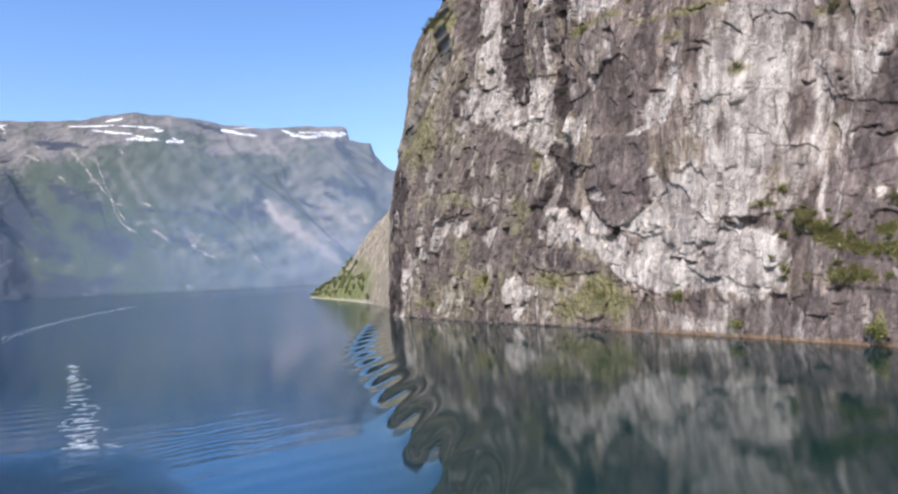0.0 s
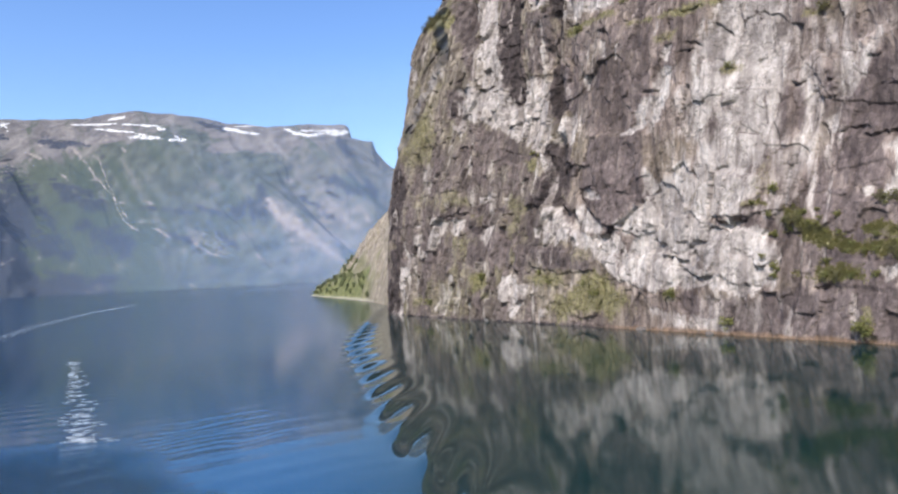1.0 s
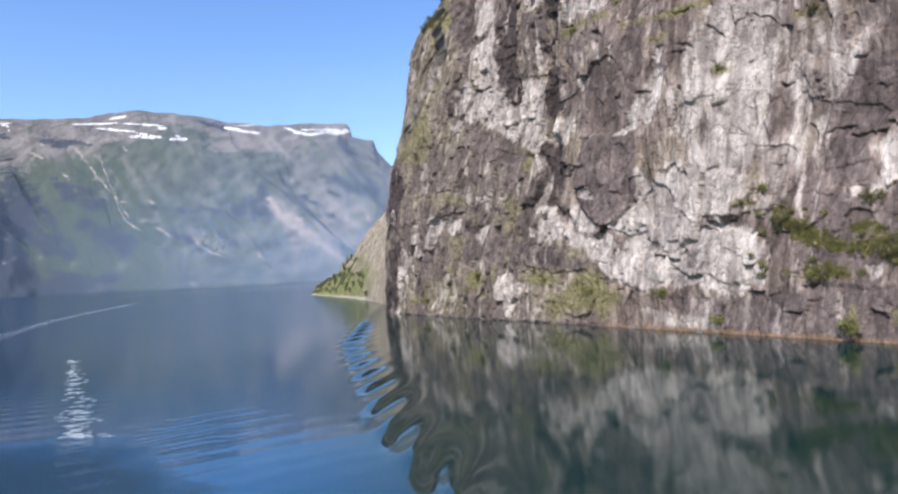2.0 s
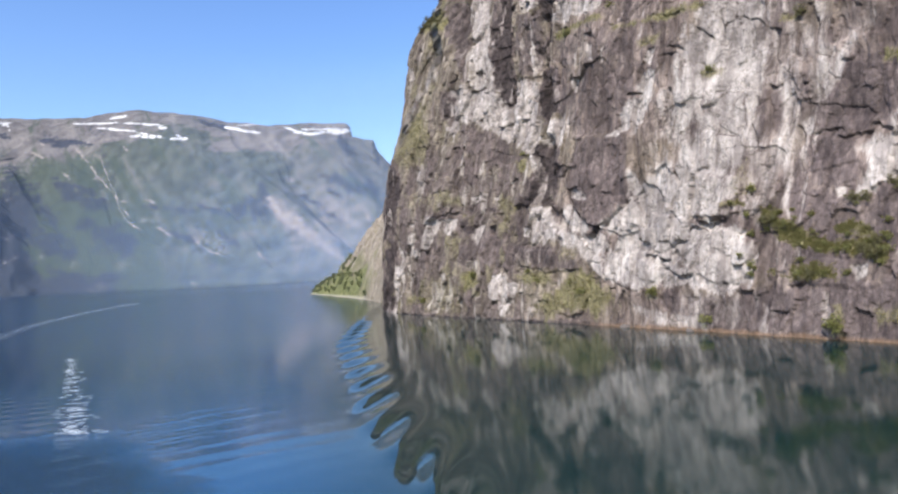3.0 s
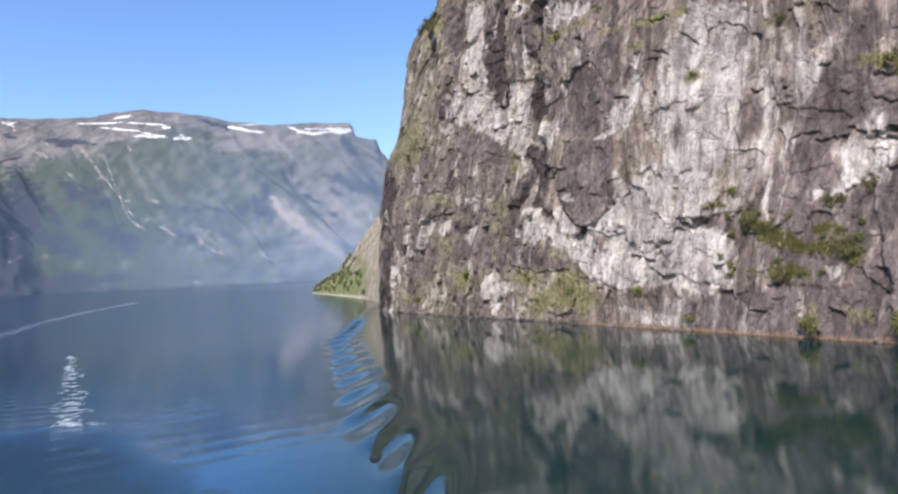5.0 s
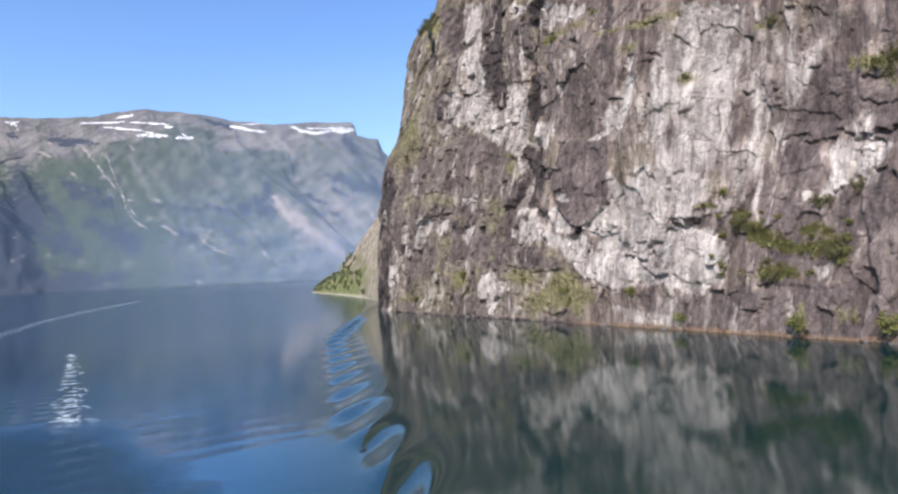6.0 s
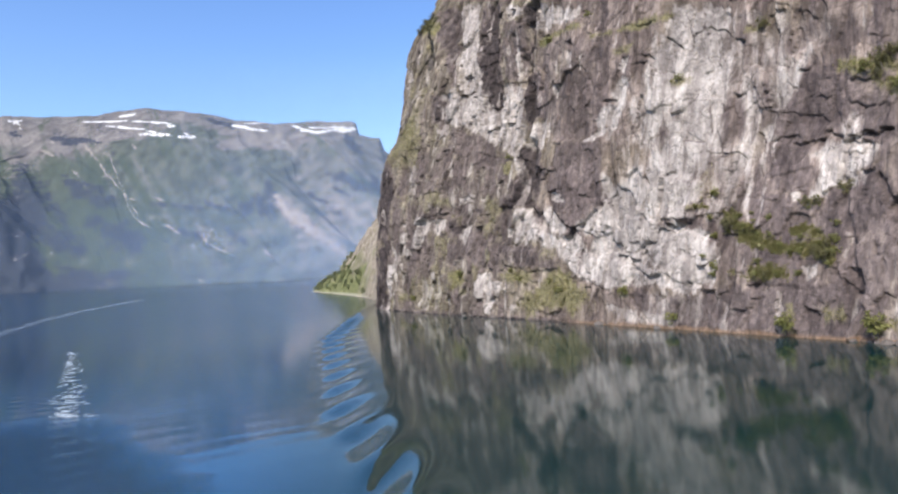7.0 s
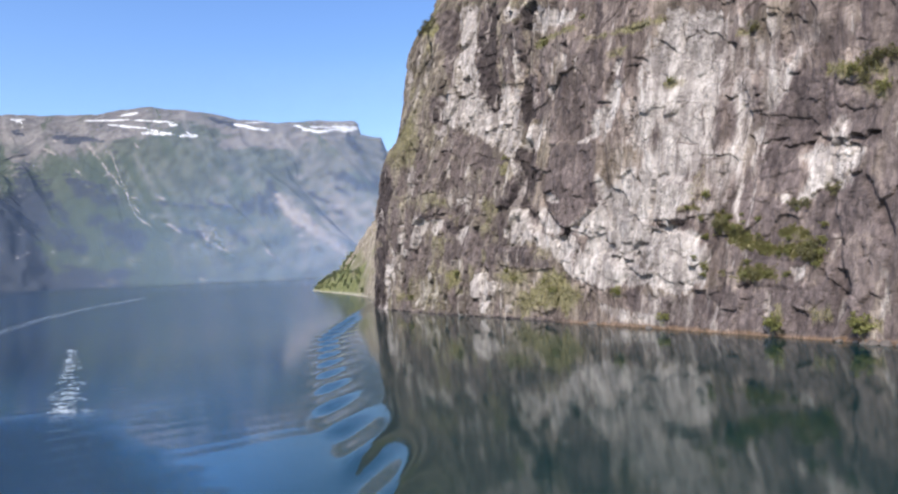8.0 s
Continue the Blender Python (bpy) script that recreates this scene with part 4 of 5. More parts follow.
def mountain_surface(a, w):
    """a: sideways over ahead as seen from the ship; w: 0 at the shore, 1 on the crest, on to 1.2 behind it."""
    edge = a + 0.06 * fractal(w * 9, a * 8, 371, 4)
    foot = 2450 - 1500 * (a + 0.4) - 300 * smoothstep(-0.62, -0.80, edge) + 120 * np.sin(a * 9 + 1.0) + 90 * smooth_noise(a * 9, 0 * a, 301)
    crest = np.minimum(3800 - 1500 * (a + 0.4), 4750 / np.sqrt(1 + a * a))
    y = foot + (crest - foot) * np.where(w < 1, np.maximum(w, 0) ** 1.05, w)
    high = smoothstep(0.82, 0.97, w + 0.06 * smooth_noise(a * 40, w * 9, 373))
    ridge = high * np.interp(a, RIDGE_A, RIDGE_Z) + (1 - high) * np.interp(a, [-1.2, -0.687, -0.5, -0.366, -0.26, -0.15, -0.06, 0.2], [1000, 1051, 1045, 990, 916, 870, 640, 420])
    top = 20 + (ridge - 20) * crest / 3800 + 7 * fractal(a * 60, 0 * a, 303, 3)
    steep = np.interp(w, [0, 0.1, 0.55, 0.82, 0.92, 1.0, 1.2], [0, 0.13, 0.62, 0.88, 0.955, 1.0, 0.9])
    z = top * steep
    x = a * y
    across, down = x + 0.95 * z + 150 * fractal(x / 500, z / 400, 313, 3), z
    gullies = ridged(across / 760, down / 1500, 311, 5) - 0.62
    spurs = fractal(x / 700, y / 700, 315, 4)
    body = smoothstep(0, 0.12, w) * (1 - smoothstep(0.62, 0.93, w))
    z = z + body * (150 * gullies + 100 * spurs) + 12 * fractal(x / 60, z / 60, 319, 3) * smoothstep(0, 0.05, w) * (1 - smoothstep(0.8, 1, w))
    spur = np.zeros(a.shape)
    view = (z - 20) / y
    for a0, s0, a1, s1, half, high in SPURS:
        t = np.clip(((a - a0) * (a1 - a0) + (view - s0) * (s1 - s0)) / ((a1 - a0) ** 2 + (s1 - s0) ** 2), 0, 1)
        d = np.hypot(a - a0 - t * (a1 - a0), view - s0 - t * (s1 - s0))
        spur += 0.5 * high * np.exp(-(d / half) ** 2)
    z = z + spur * smoothstep(0, 0.08, w) * (1 - smoothstep(0.85, 0.97, w))
    buttress = smoothstep(-0.90, -0.74, a) * (1 - smoothstep(-0.73, -0.60, a + 0.05 * w)) * smoothstep(0.0, 0.1, w) * (1 - smoothstep(0.3, 0.62, w))
    z = z + 170 * buttress
    return x, y, np.where(w <= 0, -20, z)


def line_mask(a, s, rows, seed, rough=1.0):
    """Narrow tracks down the slope: both ends, half-width."""
    a = a + 0.006 * fractal(a * 40, s * 25, seed, 3)
    total = np.zeros(a.shape)
    for a0, s0, a1, s1, half in rows:
        t = np.clip(((a - a0) * (a1 - a0) + (s - s0) * (s1 - s0)) / ((a1 - a0) ** 2 + (s1 - s0) ** 2), 0, 1)
        d = np.hypot(a - a0 - t * (a1 - a0), s - s0 - t * (s1 - s0))
        total = np.maximum(total, 1 - smoothstep(0.2, 1.5, d / half * (1 + 0.9 * (2 * t - 1) ** 4) + rough * (1.5 * fractal(a * 75, s * 280, seed + 3, 4, 0.65) + 1.1 * fractal(a * 300, s * 800, seed + 13, 3, 0.6))))
    return total


ma, mw = np.meshgrid(np.concatenate([np.arange(-1.2, -0.74, 0.01), np.arange(-0.74, -0.06, 0.0011), np.arange(-0.06, 0.2, 0.01)]),
                     np.concatenate([[-0.02], np.linspace(0, 0.8, 230)[:-1], np.linspace(0.8, 1, 130), [1.05, 1.1, 1.2]]), indexing="xy")
mx, my, mz = mountain_surface(ma, mw)
slope_view = (mz - 20) / my             # height over distance, as the eye sees it
SNOW = [
    (-0.687, 0.263, -0.668, 0.262, 0.0061), (-0.675, 0.263, -0.670, 0.250, 0.0031), (-0.571, 0.255, -0.509, 0.253, 0.0026),
    (-0.513, 0.260, -0.486, 0.264, 0.0031), (-0.509, 0.254, -0.429, 0.245, 0.0026), (-0.536, 0.247, -0.474, 0.238, 0.0026),
    (-0.485, 0.231, -0.434, 0.227, 0.0051), (-0.474, 0.236, -0.430, 0.226, 0.0031), (-0.438, 0.242, -0.424, 0.241, 0.0041),
    (-0.421, 0.223, -0.393, 0.222, 0.0041), (-0.412, 0.229, -0.405, 0.225, 0.0031), (-0.336, 0.237, -0.309, 0.229, 0.0041),
    (-0.314, 0.230, -0.280, 0.225, 0.0031), (-0.322, 0.239, -0.282, 0.238, 0.0015), (-0.244, 0.232, -0.225, 0.225, 0.0041),
    (-0.229, 0.223, -0.189, 0.218, 0.0051), (-0.216, 0.227, -0.149, 0.223, 0.0041), (-0.194, 0.221, -0.143, 0.220, 0.0051)]
SCARS = [
    (-0.573, 0.223, -0.556, 0.201, 0.0018), (-0.556, 0.201, -0.513, 0.145, 0.0022), (-0.513, 0.145, -0.496, 0.100, 0.0022),
    (-0.501, 0.127, -0.490, 0.104, 0.0018), (-0.496, 0.100, -0.471, 0.085, 0.0027), (-0.530, 0.206, -0.507, 0.136, 0.0013),
    (-0.452, 0.086, -0.427, 0.074, 0.0035), (-0.389, 0.070, -0.382, 0.055, 0.0027), (-0.377, 0.053, -0.353, 0.038, 0.0022),
    (-0.404, 0.001, -0.387, -0.009, 0.0022), (-0.274, 0.123, -0.249, 0.086, 0.0080), (-0.257, 0.100, -0.215, 0.062, 0.0098),
    (-0.223, 0.071, -0.185, 0.042, 0.0080), (-0.198, 0.052, -0.164, 0.022, 0.0062), (-0.497, 0.216, -0.488, 0.209, 0.0027),
    (-0.465, 0.131, -0.447, 0.126, 0.0018)]
SMALL_SCARS = [
    (-0.640, 0.215, -0.622, 0.205, 0.0027), (-0.124, 0.097, -0.116, 0.078, 0.0035), (-0.296, 0.040, -0.280, 0.025, 0.0027),
    (-0.592, 0.181, -0.579, 0.169, 0.0027), (-0.199, 0.110, -0.187, 0.091, 0.0027), (-0.626, 0.229, -0.619, 0.225, 0.0027),
    (-0.509, 0.132, -0.489, 0.129, 0.0018)]
SLITS = [
    (-0.285, 0.144, -0.285, 0.088, 0.0030), (-0.290, 0.133, -0.294, 0.118, 0.0022), (-0.302, 0.131, -0.299, 0.100, 0.0022), (-0.310, 0.125, -0.316, 0.094, 0.0026), (-0.296, 0.109, -0.296, 0.082, 0.0022), (-0.321, 0.108, -0.324, 0.090, 0.0026), (-0.280, 0.117, -0.276, 0.081, 0.0022), (-0.332, 0.111, -0.327, 0.100, 0.0022), (-0.170, 0.157, -0.153, 0.140, 0.0040), (-0.161, 0.206, -0.140, 0.181, 0.0045), (-0.180, 0.131, -0.159, 0.116, 0.0030), (-0.230, 0.125, -0.208, 0.113, 0.0022)]
THIN_SCREE = [
    (-0.274, 0.123, -0.231, 0.089, 0.0120), (-0.258, 0.095, -0.172, 0.037, 0.0160), (-0.214, 0.084, -0.154, 0.045, 0.0090), (-0.400, 0.085, -0.340, 0.042, 0.0100), (-0.195, 0.114, -0.135, 0.071, 0.0100)]
DULL = [
    (-0.666, 0.096, -0.579, 0.055, 0.0200), (-0.542, 0.089, -0.486, 0.050, 0.0200), (-0.602, 0.163, -0.532, 0.124, 0.0160), (-0.672, 0.185, -0.640, 0.094, 0.0240), (-0.629, 0.143, -0.604, 0.092, 0.0120)]
snow = 0.85 * line_mask(ma, slope_view, [(*row[:4], 0.62 * row[4]) for row in SNOW], 331, 0.6)
scree = np.maximum(0.45 * line_mask(ma, slope_view, THIN_SCREE, 338, 1.0), 0.66 * line_mask(ma, slope_view, SCARS + SMALL_SCARS, 337, 0.75))
scree = np.maximum(scree, 0.9 * line_mask(ma, slope_view, [row for row in SCARS if row[4] > 0.006], 339, 0.7))
scree = np.maximum(scree, 0.35 * smoothstep(0.2, 0.5, fractal(ma * 22, slope_view * 60, 341, 4)))
turf = smoothstep(-0.35, 0.2, fractal(ma * 12, slope_view * 30, 345, 4) + 0.75 - 1.3 * smoothstep(0.19, 0.235, slope_view + 0.01 * fractal(ma * 20, slope_view * 30, 346, 3)))
heath_edge = -0.590 + (slope_view - 0.234) * -0.737 + 0.03 * fractal(ma * 25, slope_view * 30, 348, 3)
turf -= 0.5 * smoothstep(-0.34, -0.2, ma)
turf -= 0.5 * smoothstep(0.02, -0.03, ma - heath_edge) * smoothstep(0.09, 0.15, slope_view)
rock_and_shade = smoothstep(0.25, 0.6, fractal((mx + 0.9 * mz) / 160, mz / 260, 351, 4)) * smoothstep(0.0, 0.03, slope_view)
# dark cliff bands, shade on their faces coloured in: both ends, half-width
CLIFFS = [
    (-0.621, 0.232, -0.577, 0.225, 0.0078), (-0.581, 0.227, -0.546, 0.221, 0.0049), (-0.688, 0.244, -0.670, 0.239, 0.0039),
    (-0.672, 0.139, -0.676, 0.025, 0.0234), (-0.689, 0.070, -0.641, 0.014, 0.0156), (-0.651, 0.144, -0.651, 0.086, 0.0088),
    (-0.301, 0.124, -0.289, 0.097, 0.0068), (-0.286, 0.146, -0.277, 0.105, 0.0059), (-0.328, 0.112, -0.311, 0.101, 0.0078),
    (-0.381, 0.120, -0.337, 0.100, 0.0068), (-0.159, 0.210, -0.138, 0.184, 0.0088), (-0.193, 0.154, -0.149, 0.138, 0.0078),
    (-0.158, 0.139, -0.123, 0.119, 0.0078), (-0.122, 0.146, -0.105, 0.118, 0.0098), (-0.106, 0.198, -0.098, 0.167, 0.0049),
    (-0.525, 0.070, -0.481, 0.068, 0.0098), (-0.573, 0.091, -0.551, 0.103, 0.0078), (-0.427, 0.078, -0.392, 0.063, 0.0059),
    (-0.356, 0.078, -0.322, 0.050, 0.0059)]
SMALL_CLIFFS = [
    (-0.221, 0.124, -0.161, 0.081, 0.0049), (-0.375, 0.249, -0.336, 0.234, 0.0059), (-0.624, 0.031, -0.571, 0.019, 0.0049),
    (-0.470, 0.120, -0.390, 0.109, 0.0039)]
rock_and_shade = np.maximum(rock_and_shade * 0.45, line_mask(ma, slope_view, CLIFFS + SMALL_CLIFFS, 353))
# The left spur's shaded wall is darkened in the colour.
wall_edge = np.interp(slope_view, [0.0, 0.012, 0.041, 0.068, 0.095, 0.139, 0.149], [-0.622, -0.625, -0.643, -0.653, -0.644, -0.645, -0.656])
spur_shade = smoothstep(0.012, -0.008, ma - wall_edge + 0.02 * fractal(ma * 40, slope_view * 90, 357, 4)) * smoothstep(0.169, 0.129, slope_view + 0.02 * fractal(ma * 30, slope_view * 20, 358, 3)) * smoothstep(-0.012, -0.005, slope_view)
rock_and_shade = np.maximum(rock_and_shade, spur_shade)
rock_and_shade = np.maximum(rock_and_shade, line_mask(ma, slope_view, SLITS, 355, 0.6))
rock_and_shade = np.maximum(rock_and_shade, 0.85 * line_mask(ma, slope_view, DULL, 359, 1.0))
rock_and_shade = np.maximum(rock_and_shade, (0.9 + 0.5 * fractal(ma * 40, slope_view * 60, 363, 3)) * smoothstep(0.035, 0.01, slope_view) * smoothstep(-0.42, -0.56, ma))
bands = 0.5 + 0.6 * fractal((mx + 0.95 * mz) / 55, mz / 420, 361, 5, 0.6) * smoothstep(-0.02, 0.04, slope_view)
bands -= 0.55 * smoothstep(0.17, 0.07, slope_view) * smoothstep(-0.34, -0.5, ma)
bands += 0.22 * smoothstep(-0.36, -0.2, ma) * fractal(ma * 14, slope_view * 40, 367, 3)
bands -= 0.5 * smoothstep(-0.48, -0.58, ma) * smoothstep(0.23, 0.17, slope_view)
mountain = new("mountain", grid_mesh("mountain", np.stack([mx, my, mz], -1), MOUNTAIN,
                                     rock=np.stack([scree * (1 - snow), turf * (1 - scree), snow, rock_and_shade], -1),
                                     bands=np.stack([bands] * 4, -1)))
tagged(mountain, "hazy green mountain plateau with snow patches across the fjord", "mountain", kind="structure")


# ---- haze over the fjord, painted on see-through sheets ----
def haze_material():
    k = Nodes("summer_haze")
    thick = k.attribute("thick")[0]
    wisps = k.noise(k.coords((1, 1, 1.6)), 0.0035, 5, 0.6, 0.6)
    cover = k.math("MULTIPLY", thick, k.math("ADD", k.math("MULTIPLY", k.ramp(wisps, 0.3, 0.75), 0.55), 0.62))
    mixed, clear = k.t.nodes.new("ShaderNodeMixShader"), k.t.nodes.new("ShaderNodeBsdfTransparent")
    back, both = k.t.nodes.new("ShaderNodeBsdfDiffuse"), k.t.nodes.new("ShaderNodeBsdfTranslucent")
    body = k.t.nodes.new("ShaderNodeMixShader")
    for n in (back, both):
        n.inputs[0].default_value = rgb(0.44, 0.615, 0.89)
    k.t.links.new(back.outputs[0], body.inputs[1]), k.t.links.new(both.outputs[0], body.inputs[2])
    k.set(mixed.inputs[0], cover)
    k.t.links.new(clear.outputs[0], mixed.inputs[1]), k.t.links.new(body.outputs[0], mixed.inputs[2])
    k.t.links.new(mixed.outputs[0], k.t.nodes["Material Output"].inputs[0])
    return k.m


HAZE = haze_material()
# Air light before the mountain is drawn as three sheets, thicker towards the right.
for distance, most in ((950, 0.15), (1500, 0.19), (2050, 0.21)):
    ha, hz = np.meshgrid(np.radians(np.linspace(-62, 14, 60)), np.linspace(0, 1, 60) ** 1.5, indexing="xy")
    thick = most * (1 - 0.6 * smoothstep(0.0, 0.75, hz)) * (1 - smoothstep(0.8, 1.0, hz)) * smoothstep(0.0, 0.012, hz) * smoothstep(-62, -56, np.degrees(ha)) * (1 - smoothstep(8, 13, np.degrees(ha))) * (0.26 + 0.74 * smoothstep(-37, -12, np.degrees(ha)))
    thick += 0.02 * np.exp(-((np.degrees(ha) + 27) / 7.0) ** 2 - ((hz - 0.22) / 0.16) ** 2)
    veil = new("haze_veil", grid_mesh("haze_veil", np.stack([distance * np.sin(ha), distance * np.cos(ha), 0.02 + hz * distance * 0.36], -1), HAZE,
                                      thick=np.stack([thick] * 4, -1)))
    tagged(veil, "see-through blue sheet standing in for the fjord's haze", "haze", group="haze over the fjord", kind="stuff")


# ---- plants, foam and loose things ----
def part(name, me, parent, label=""):
    ob = new(name, me)
    ob.parent = parent
    return tagged(ob, label) if label else ob


def wall_point(u, z):
    """A place on the finished cliff face, from its grid."""
    i = int(np.clip(np.searchsorted(levels, z), 1, len(levels) - 1))
    j = int(np.clip(np.searchsorted(stations, u), 1, len(stations) - 1))
    co = cliff.data.vertices[i * len(stations) + j].co
    return Vector(co)


OUT = Vector((-0.8492, -0.5281, 0.0))


def limb(places, faces, a, b, ra, rb, sides=5):
    """A tapered limb from a to b, added to a list of places and faces."""
    way = (b - a).normalized()
    side = way.orthogonal().normalized()
    up = way.cross(side)
    first = len(places)
    for c, r in ((a, ra), (b, rb)):
        for i in range(sides):
            t = 2 * math.pi * i / sides
            places.append(c + r * (math.cos(t) * side + math.sin(t) * up))
    for i in range(sides):
        j = (i + 1) % sides
        faces.append((first + i, first + j, first + sides + j, first + sides + i))


def leaves(rng, places, faces, centre, radius, count, size):
    """A loose clump of small folded leaves."""
    for _ in range(count):
        d = Vector((rng.gauss(0, 1), rng.gauss(0, 1), rng.gauss(0, 0.8))).normalized() * radius * rng.uniform(0.1, 1.3) ** 0.8
        c = centre + d
        face = (d.normalized() + Vector((rng.uniform(-0.7, 0.7), rng.uniform(-0.7, 0.7), 0.5 + rng.uniform(-0.5, 0.5)))).normalized()
        a = Matrix.Rotation(rng.uniform(0, 6.28), 3, face) @ face.orthogonal().normalized()
        b = face.cross(a)
        s = size * rng.uniform(0.6, 1.3)
        n = len(places)
        places += [c - a * s, c + b * s * 0.55, c + a * s, c - b * s * 0.55 + Vector((0, 0, 0.1 * s))]
        faces.append((n, n + 1, n + 2, n + 3))


def woody_plant(name, seed, height, spread, stems, clumps, per_clump, leaf, foliage):
    """A shrub or small tree at the origin: trunk with limbs, and a crown of many leaves with gaps."""
    rng = random.Random(seed)
    base = new(name)
    wood, wood_faces, green_places, green_faces = [], [], [], []
    tips = []
    for s in range(stems):
        t = rng.uniform(0, 2 * math.pi)
        foot = Vector((0.08 * spread * math.cos(t), 0.08 * spread * math.sin(t), -0.3))
        bend = Vector((0.25 * spread * math.cos(t), 0.25 * spread * math.sin(t), height * rng.uniform(0.4, 0.55)))
        top = Vector((0.4 * spread * math.cos(t), 0.4 * spread * math.sin(t), height * rng.uniform(0.75, 0.95)))
        r = 0.025 * height
        limb(wood, wood_faces, foot, bend, r, r * 0.65)
        limb(wood, wood_faces, bend, top, r * 0.65, r * 0.25)
        tips += [bend, top]
        for _ in range(3):
            q = rng.uniform(0, 2 * math.pi)
            end = bend + Vector((spread * 0.4 * math.cos(q), spread * 0.4 * math.sin(q), height * rng.uniform(0.05, 0.3)))
            limb(wood, wood_faces, bend, end, r * 0.4, r * 0.15, 4)
            tips.append(end)
    for c in range(clumps):
        anchor = tips[c % len(tips)]
        jitter = Vector((rng.uniform(-1, 1) * spread * 0.22, rng.uniform(-1, 1) * spread * 0.22, rng.uniform(-0.42, 0.16) * height))
        leaves(rng, green_places, green_faces, anchor + jitter, spread * rng.uniform(0.14, 0.26), per_clump, leaf)
    part("trunk", soup_mesh("trunk", wood, wood_faces, BARK, True), base)
    part("crown", soup_mesh("crown", green_places, green_faces, foliage), base)
    return base


def plant_on_wall(kind, u, z, size, label, category, group):
    p = wall_point(u, z)
    size *= 1.5 if p.y > 430 else 1.0       # taller scrub on the shoulder behind
    m = Matrix.Translation(p + OUT * 0.15) @ Matrix.Rotation(crack_random.uniform(0, 6.28), 4, "Z")
    ob = copy_thing(kind, m)
    ob.scale = (size * crack_random.uniform(0.75, 1.2), size * crack_random.uniform(0.75, 1.15), size * crack_random.uniform(0.85, 1.25))
    return tagged(ob, label, category, group)


birch_bush = woody_plant("shrub", 1, 3.2, 2.6, 4, 30, 26, 0.2, LEAF)
dark_bush = woody_plant("shrub", 2, 3.0, 3.0, 5, 34, 26, 0.2, LEAF_DARK)
low_bush = woody_plant("shrub", 3, 1.9, 2.6, 5, 26, 22, 0.18, LEAF)
# station, level, size
for u, z, size in [(48, 8.5, 1.1), (31.8, 1.2, 1.1), (0, 0.8, 1.25), (-19, 1.0, 1.5), (22.2, 34, 0.8)]:
    plant_on_wall(birch_bush, u, z, size, "small green birch shrub rooted in a cliff crack", "shrub", "shrubs on the cliff")
for u, z, size in [(16.4, 25.5, 1.05), (-2.5, 29, 0.95), (-8.5, 31, 1.1), (6, 12.5, 0.8), (-4, 18.0, 0.9), (-7, 16.5, 0.85), (12.7, 77, 0.9), (-16, 58.5, 1.3), (-21, 59, 1.3), (-18, 60.5, 1.0), (-14, 56, 0.8), (-6.5, 19.5, 0.75), (19, 26, 0.6),
                    (203, 142, 1.2), (200, 143, 1.4), (198, 145, 1.3), (190, 142, 1.3), (190, 139, 1.1), (196, 139, 1.1), (204, 140, 0.9)]:
    plant_on_wall(dark_bush, u, z, size, "dark green alder bush on a cliff ledge", "shrub", "shrubs on the cliff")
for u, z, size in [(13, 25, 0.8), (9, 23, 0.5), (4, 20, 0.55), (-1, 18.5, 0.7), (-9, 18, 0.8), (3, 13, 0.75), (8, 13.5, 0.7), (34, 68.5, 0.8), (27, 31.5, 0.8), (-19, 53, 1.2), (-12, 58.5, 1.2), (97, 13, 1.1), (103, 16, 1.0), (76, 9, 1.1),
                    (82, 12, 0.9), (116, 60, 1.1), (92, 98, 1.1), (135, 15, 1.2), (172, 5, 1.0), (15, 28, 0.8), (70, 100, 0.9)]:
    plant_on_wall(low_bush, u, z, size, "low green juniper and heather clump on the rock", "shrub", "low clumps on the cliff")
# loose scatter on the turf of the near ledges
for _ in range(26):
    u = crack_random.uniform(-14, 24)
    z = 20 + 0.28 * (u - 4) + crack_random.gauss(0, 5.5)
    plant_on_wall(low_bush if crack_random.random() < 0.6 else birch_bush, u, max(z, 9), crack_random.uniform(0.35, 0.75), "low green juniper and heather clump on the rock", "shrub", "low clumps on the cliff")
for kind in (birch_bush, dark_bush, low_bush):
    for ob in (*kind.children_recursive, kind):
        bpy.data.objects.remove(ob)

# grass and moss tufts where turf clings to the face
rng = np.random.default_rng(3)
gi = rng.integers(2, len(levels) - 2, 160000)
gj = rng.integers(2, len(stations) - 2, 160000)
keep = tint[gi, gj, 1] > rng.uniform(0.25, 1.1, 160000)
ni = rng.integers(36, 130, 48000)
nj = rng.integers(np.searchsorted(stations, -16), np.searchsorted(stations, 26), 48000)
near_keep = tint[ni, nj, 1] > rng.uniform(0.25, 1.1, 48000)
gi, gj = np.concatenate([gi[keep][:14000], ni[near_keep][:4500]]), np.concatenate([gj[keep][:14000], nj[near_keep][:4500]])
face_xyz = np.array([v.co[:] for v in cliff.data.vertices]).reshape(len(levels), len(stations), 3)[gi, gj]
tuft_places, tuft_faces = [], []
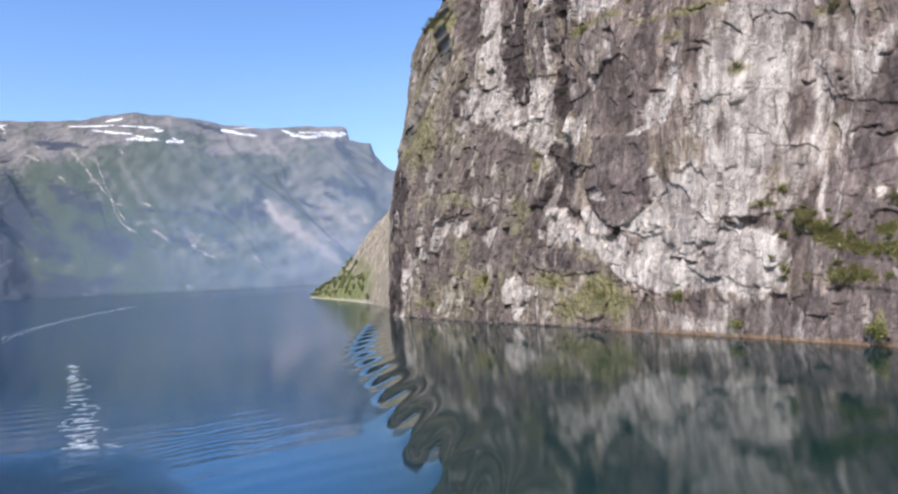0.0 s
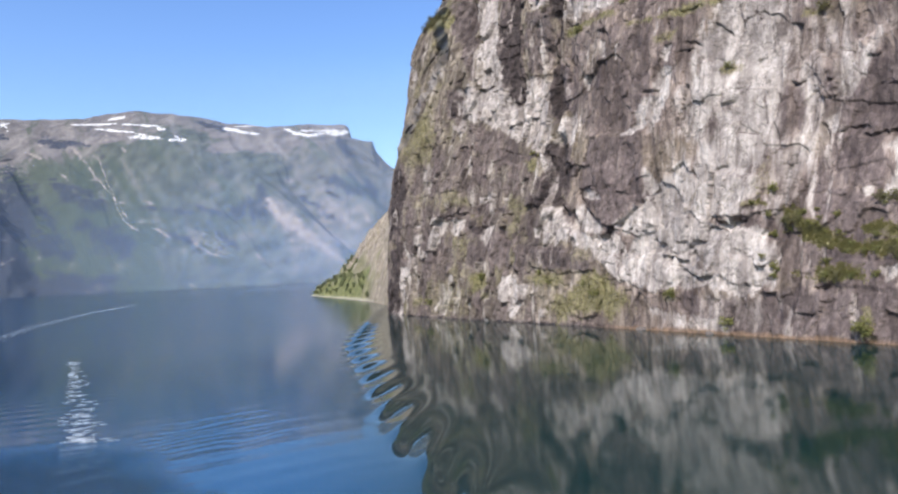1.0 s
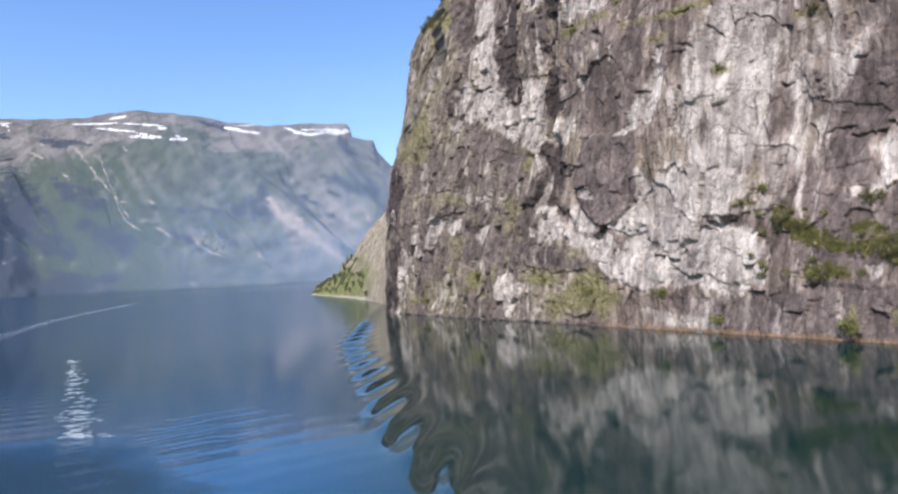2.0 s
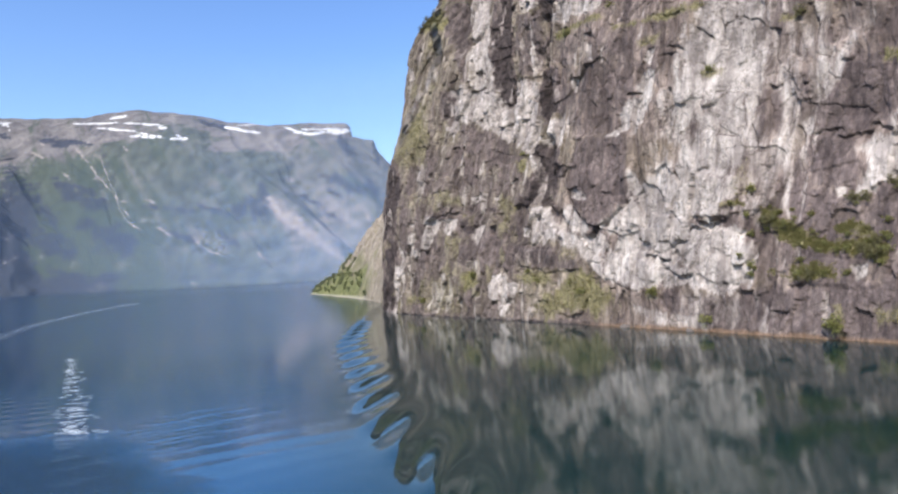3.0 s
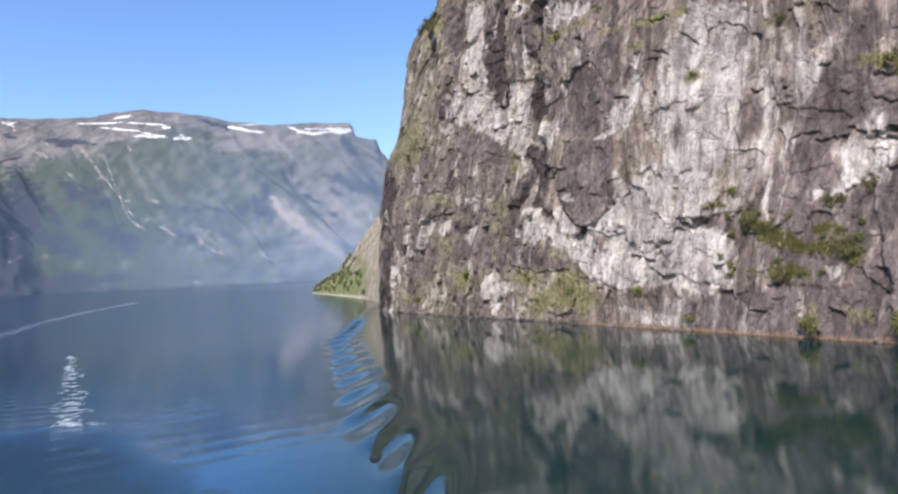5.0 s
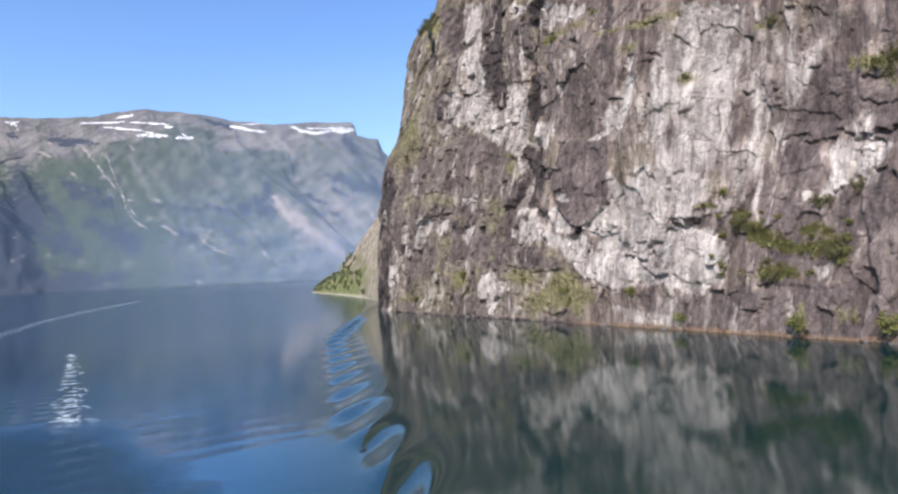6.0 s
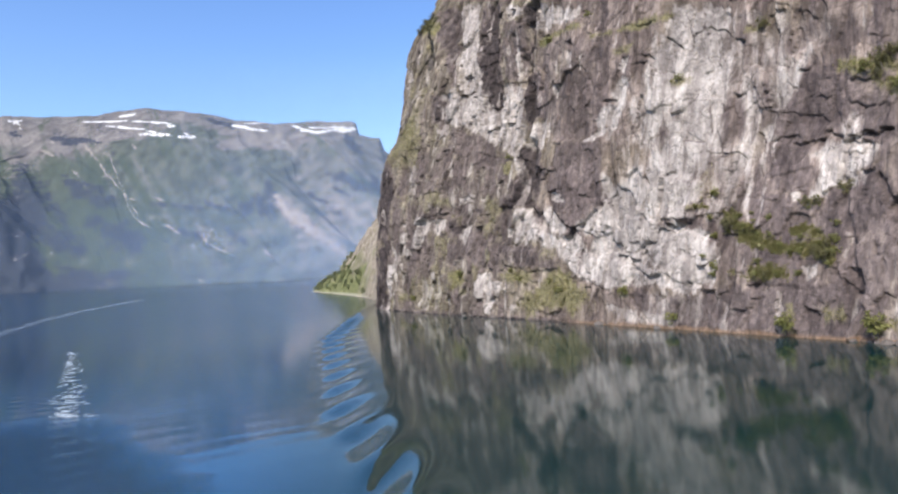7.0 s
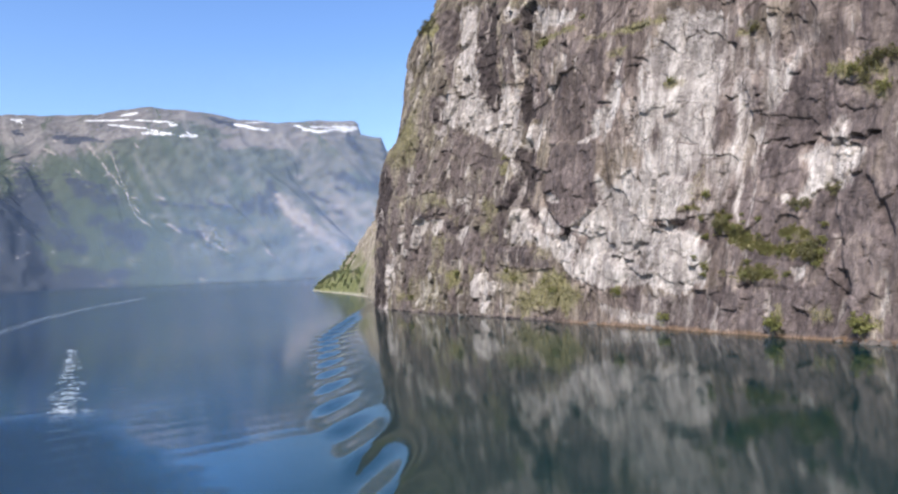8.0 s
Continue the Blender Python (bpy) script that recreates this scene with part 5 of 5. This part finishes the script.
for (x, y, z), r in zip(face_xyz, rng.uniform(0, 1, (len(face_xyz), 13))):
    for b in range(3):
        n = len(tuft_places)
        size = 0.28 + 0.45 * r[b]
        lean = Vector((-0.85 * r[3 + b], -0.55 * r[3 + b], 0)) * 0.7
        side = Vector((0.53, -0.85, 0.0)) * (r[6 + b] - 0.5) * 1.2
        foot = Vector((x, y, z)) + side * 0.5 + OUT * 0.02
        wide = Vector((0.53, -0.85, 0.2 * (r[9 + b] - 0.5))) * 0.10
        tuft_places += [foot - wide, foot + wide, foot + lean * size + side * 0.4 + Vector((0, 0, size * (0.5 + 0.5 * r[12])))]
        tuft_faces.append((n, n + 1, n + 2))
tagged(new("grass", soup_mesh("grass", tuft_places, tuft_faces, GRASS)), "olive grass and moss tufts clinging to the ledges", "grass", kind="stuff")

# trees on the headland's tip
broad_tree = woody_plant("tree", 21, 8.0, 6.0, 3, 30, 34, 0.42, LEAF_FAR)
slim_tree = woody_plant("tree", 22, 9.0, 4.4, 3, 28, 32, 0.4, LEAF_FAR)
tree_random = random.Random(31)
planted = 0
while planted < 190:
    y, q = tree_random.uniform(475, 700), tree_random.uniform(1.0, 40)
    z = float(headland_height(np.array([q]), np.array([y]))[0])
    if z > 38 or (z > 18 and tree_random.random() < 0.55) or z > 9 + 0.22 * (y - 475):
        continue
    kind = broad_tree if tree_random.random() < 0.55 else slim_tree
    size = tree_random.uniform(0.28, 0.62)
    ob = copy_thing(kind, pose(float(shore_x(y)) + q, y, z - 0.3, 0, 0, tree_random.uniform(0, 360)))
    ob.scale = (size, size, size)
    tagged(ob, "leafy green tree on the headland slope" if kind is broad_tree else "slim dark green tree on the headland slope", "tree", "trees on the headland")
    planted += 1
for kind in (broad_tree, slim_tree):
    for ob in (*kind.children_recursive, kind):
        bpy.data.objects.remove(ob)


# wake line of another boat: its sky-bright water laid out as pale flecks
def foam_line(points, width, seed):
    rng = random.Random(seed)
    places, faces = [], []
    for (x0, y0), (x1, y1) in zip(points, points[1:]):
        steps = int(math.hypot(x1 - x0, y1 - y0) / 0.45)
        for s in range(steps):
            t = (s + rng.random()) / steps
            x, y = x0 + (x1 - x0) * t, y0 + (y1 - y0) * t
            a, b = rng.gauss(0, width), rng.gauss(0, width)
            long, wide = rng.uniform(0.3, 1.1), rng.uniform(0.07, 0.2)
            d = Vector((x1 - x0, y1 - y0, 0)).normalized()
            side = Vector((-d.y, d.x, 0))
            c = Vector((x + a, y + b, 0.05))
            n = len(places)
            ring = 7
            for i in range(ring):
                w = 2 * math.pi * i / ring
                places.append(c + d * long * math.cos(w) * rng.uniform(0.7, 1.2) + side * wide * math.sin(w) * rng.uniform(0.6, 1.3))
            places.append(c + Vector((0, 0, 0.06)))
            faces += [(n + i, n + (i + 1) % ring, n + ring) for i in range(ring)]
    return places, faces


fp, ff = foam_line([(-190, 262), (-206, 294), (-242, 375), (-289, 504), (-349, 719)], 2.4, 41)
tagged(new("foam_line", soup_mesh("foam_line", fp, ff, PALE_FLECKS, True)), "thin line of pale flecks along a passing boat's wake", "foam", kind="stuff")
# small white flecks on the water, in a cluster that widens nearer the ship
fp, ff = [], []
glint_random = random.Random(43)
for _ in range(160):
    y = 92 + 95 * glint_random.random() ** 1.7
    x = -0.592 * y + glint_random.gauss(0.2, 2.5 - 0.0105 * y)
    long, wide = glint_random.uniform(0.25, 1.25), glint_random.uniform(0.025, 0.07)
    n = len(fp)
    for i in range(6):
        w = 2 * math.pi * i / 6
        fp.append(Vector((x + long * math.cos(w), y + 0.3 * long * math.cos(w) + wide * 2 * math.sin(w) * glint_random.uniform(0.6, 1.3), 0.06)))
    fp.append(Vector((x, y, 0.1)))
    ff += [(n + i, n + (i + 1) % 6, n + 6) for i in range(6)]
tagged(new("foam_flecks", soup_mesh("foam_flecks", fp, ff, PALE_FLECKS, True)), "small white flecks on the rippled fjord water", "foam", kind="stuff")


def boulder(seed, size):
    """An angular block with weathered edges."""
    rng = random.Random(seed)
    bm = bmesh.new()
    bmesh.ops.create_icosphere(bm, subdivisions=3, radius=1.0)
    planes = [(Vector((rng.gauss(0, 1), rng.gauss(0, 1), rng.gauss(0, 1))).normalized(), rng.uniform(0.55, 0.85)) for _ in range(9)]
    for v in bm.verts:
        for n, d in planes:
            over = v.co.dot(n) - d
            if over > 0:
                v.co -= n * over * 0.93
        v.co += 0.05 * noise.noise_vector(v.co * 3 + Vector((seed, 0, 0)))
        v.co = Vector((v.co.x * size[0], v.co.y * size[1], v.co.z * size[2]))
    me = bpy.data.meshes.new("boulder")
    bm.to_mesh(me)
    bm.free()
    me.materials.append(BOULDER)
    return me


BOULDER = plain_material("shore_rock", (0.055, 0.046, 0.042), (0.18, 0.155, 0.14), 0.9)
rock_random = random.Random(51)
for i, u in enumerate([-14, -17, -19, -21, -23.5, -26, 36, 58, 111, 121, 183, 205]):
    p = wall_point(u, 0.4)
    s = rock_random.uniform(0.5, 1.25)
    ob = new("boulder", boulder(60 + i, (s * 1.3, s, s * 0.75)))
    ob.matrix_world = Matrix.Translation((p.x - 0.6 * s * 0.85, p.y - 0.6 * s * 0.53, 0.15 * s)) @ Matrix.Rotation(rock_random.uniform(0, 6.28), 4, "Z")
    tagged(ob, "angular grey-brown boulder at the foot of the cliff", "boulder", "boulders along the waterline")
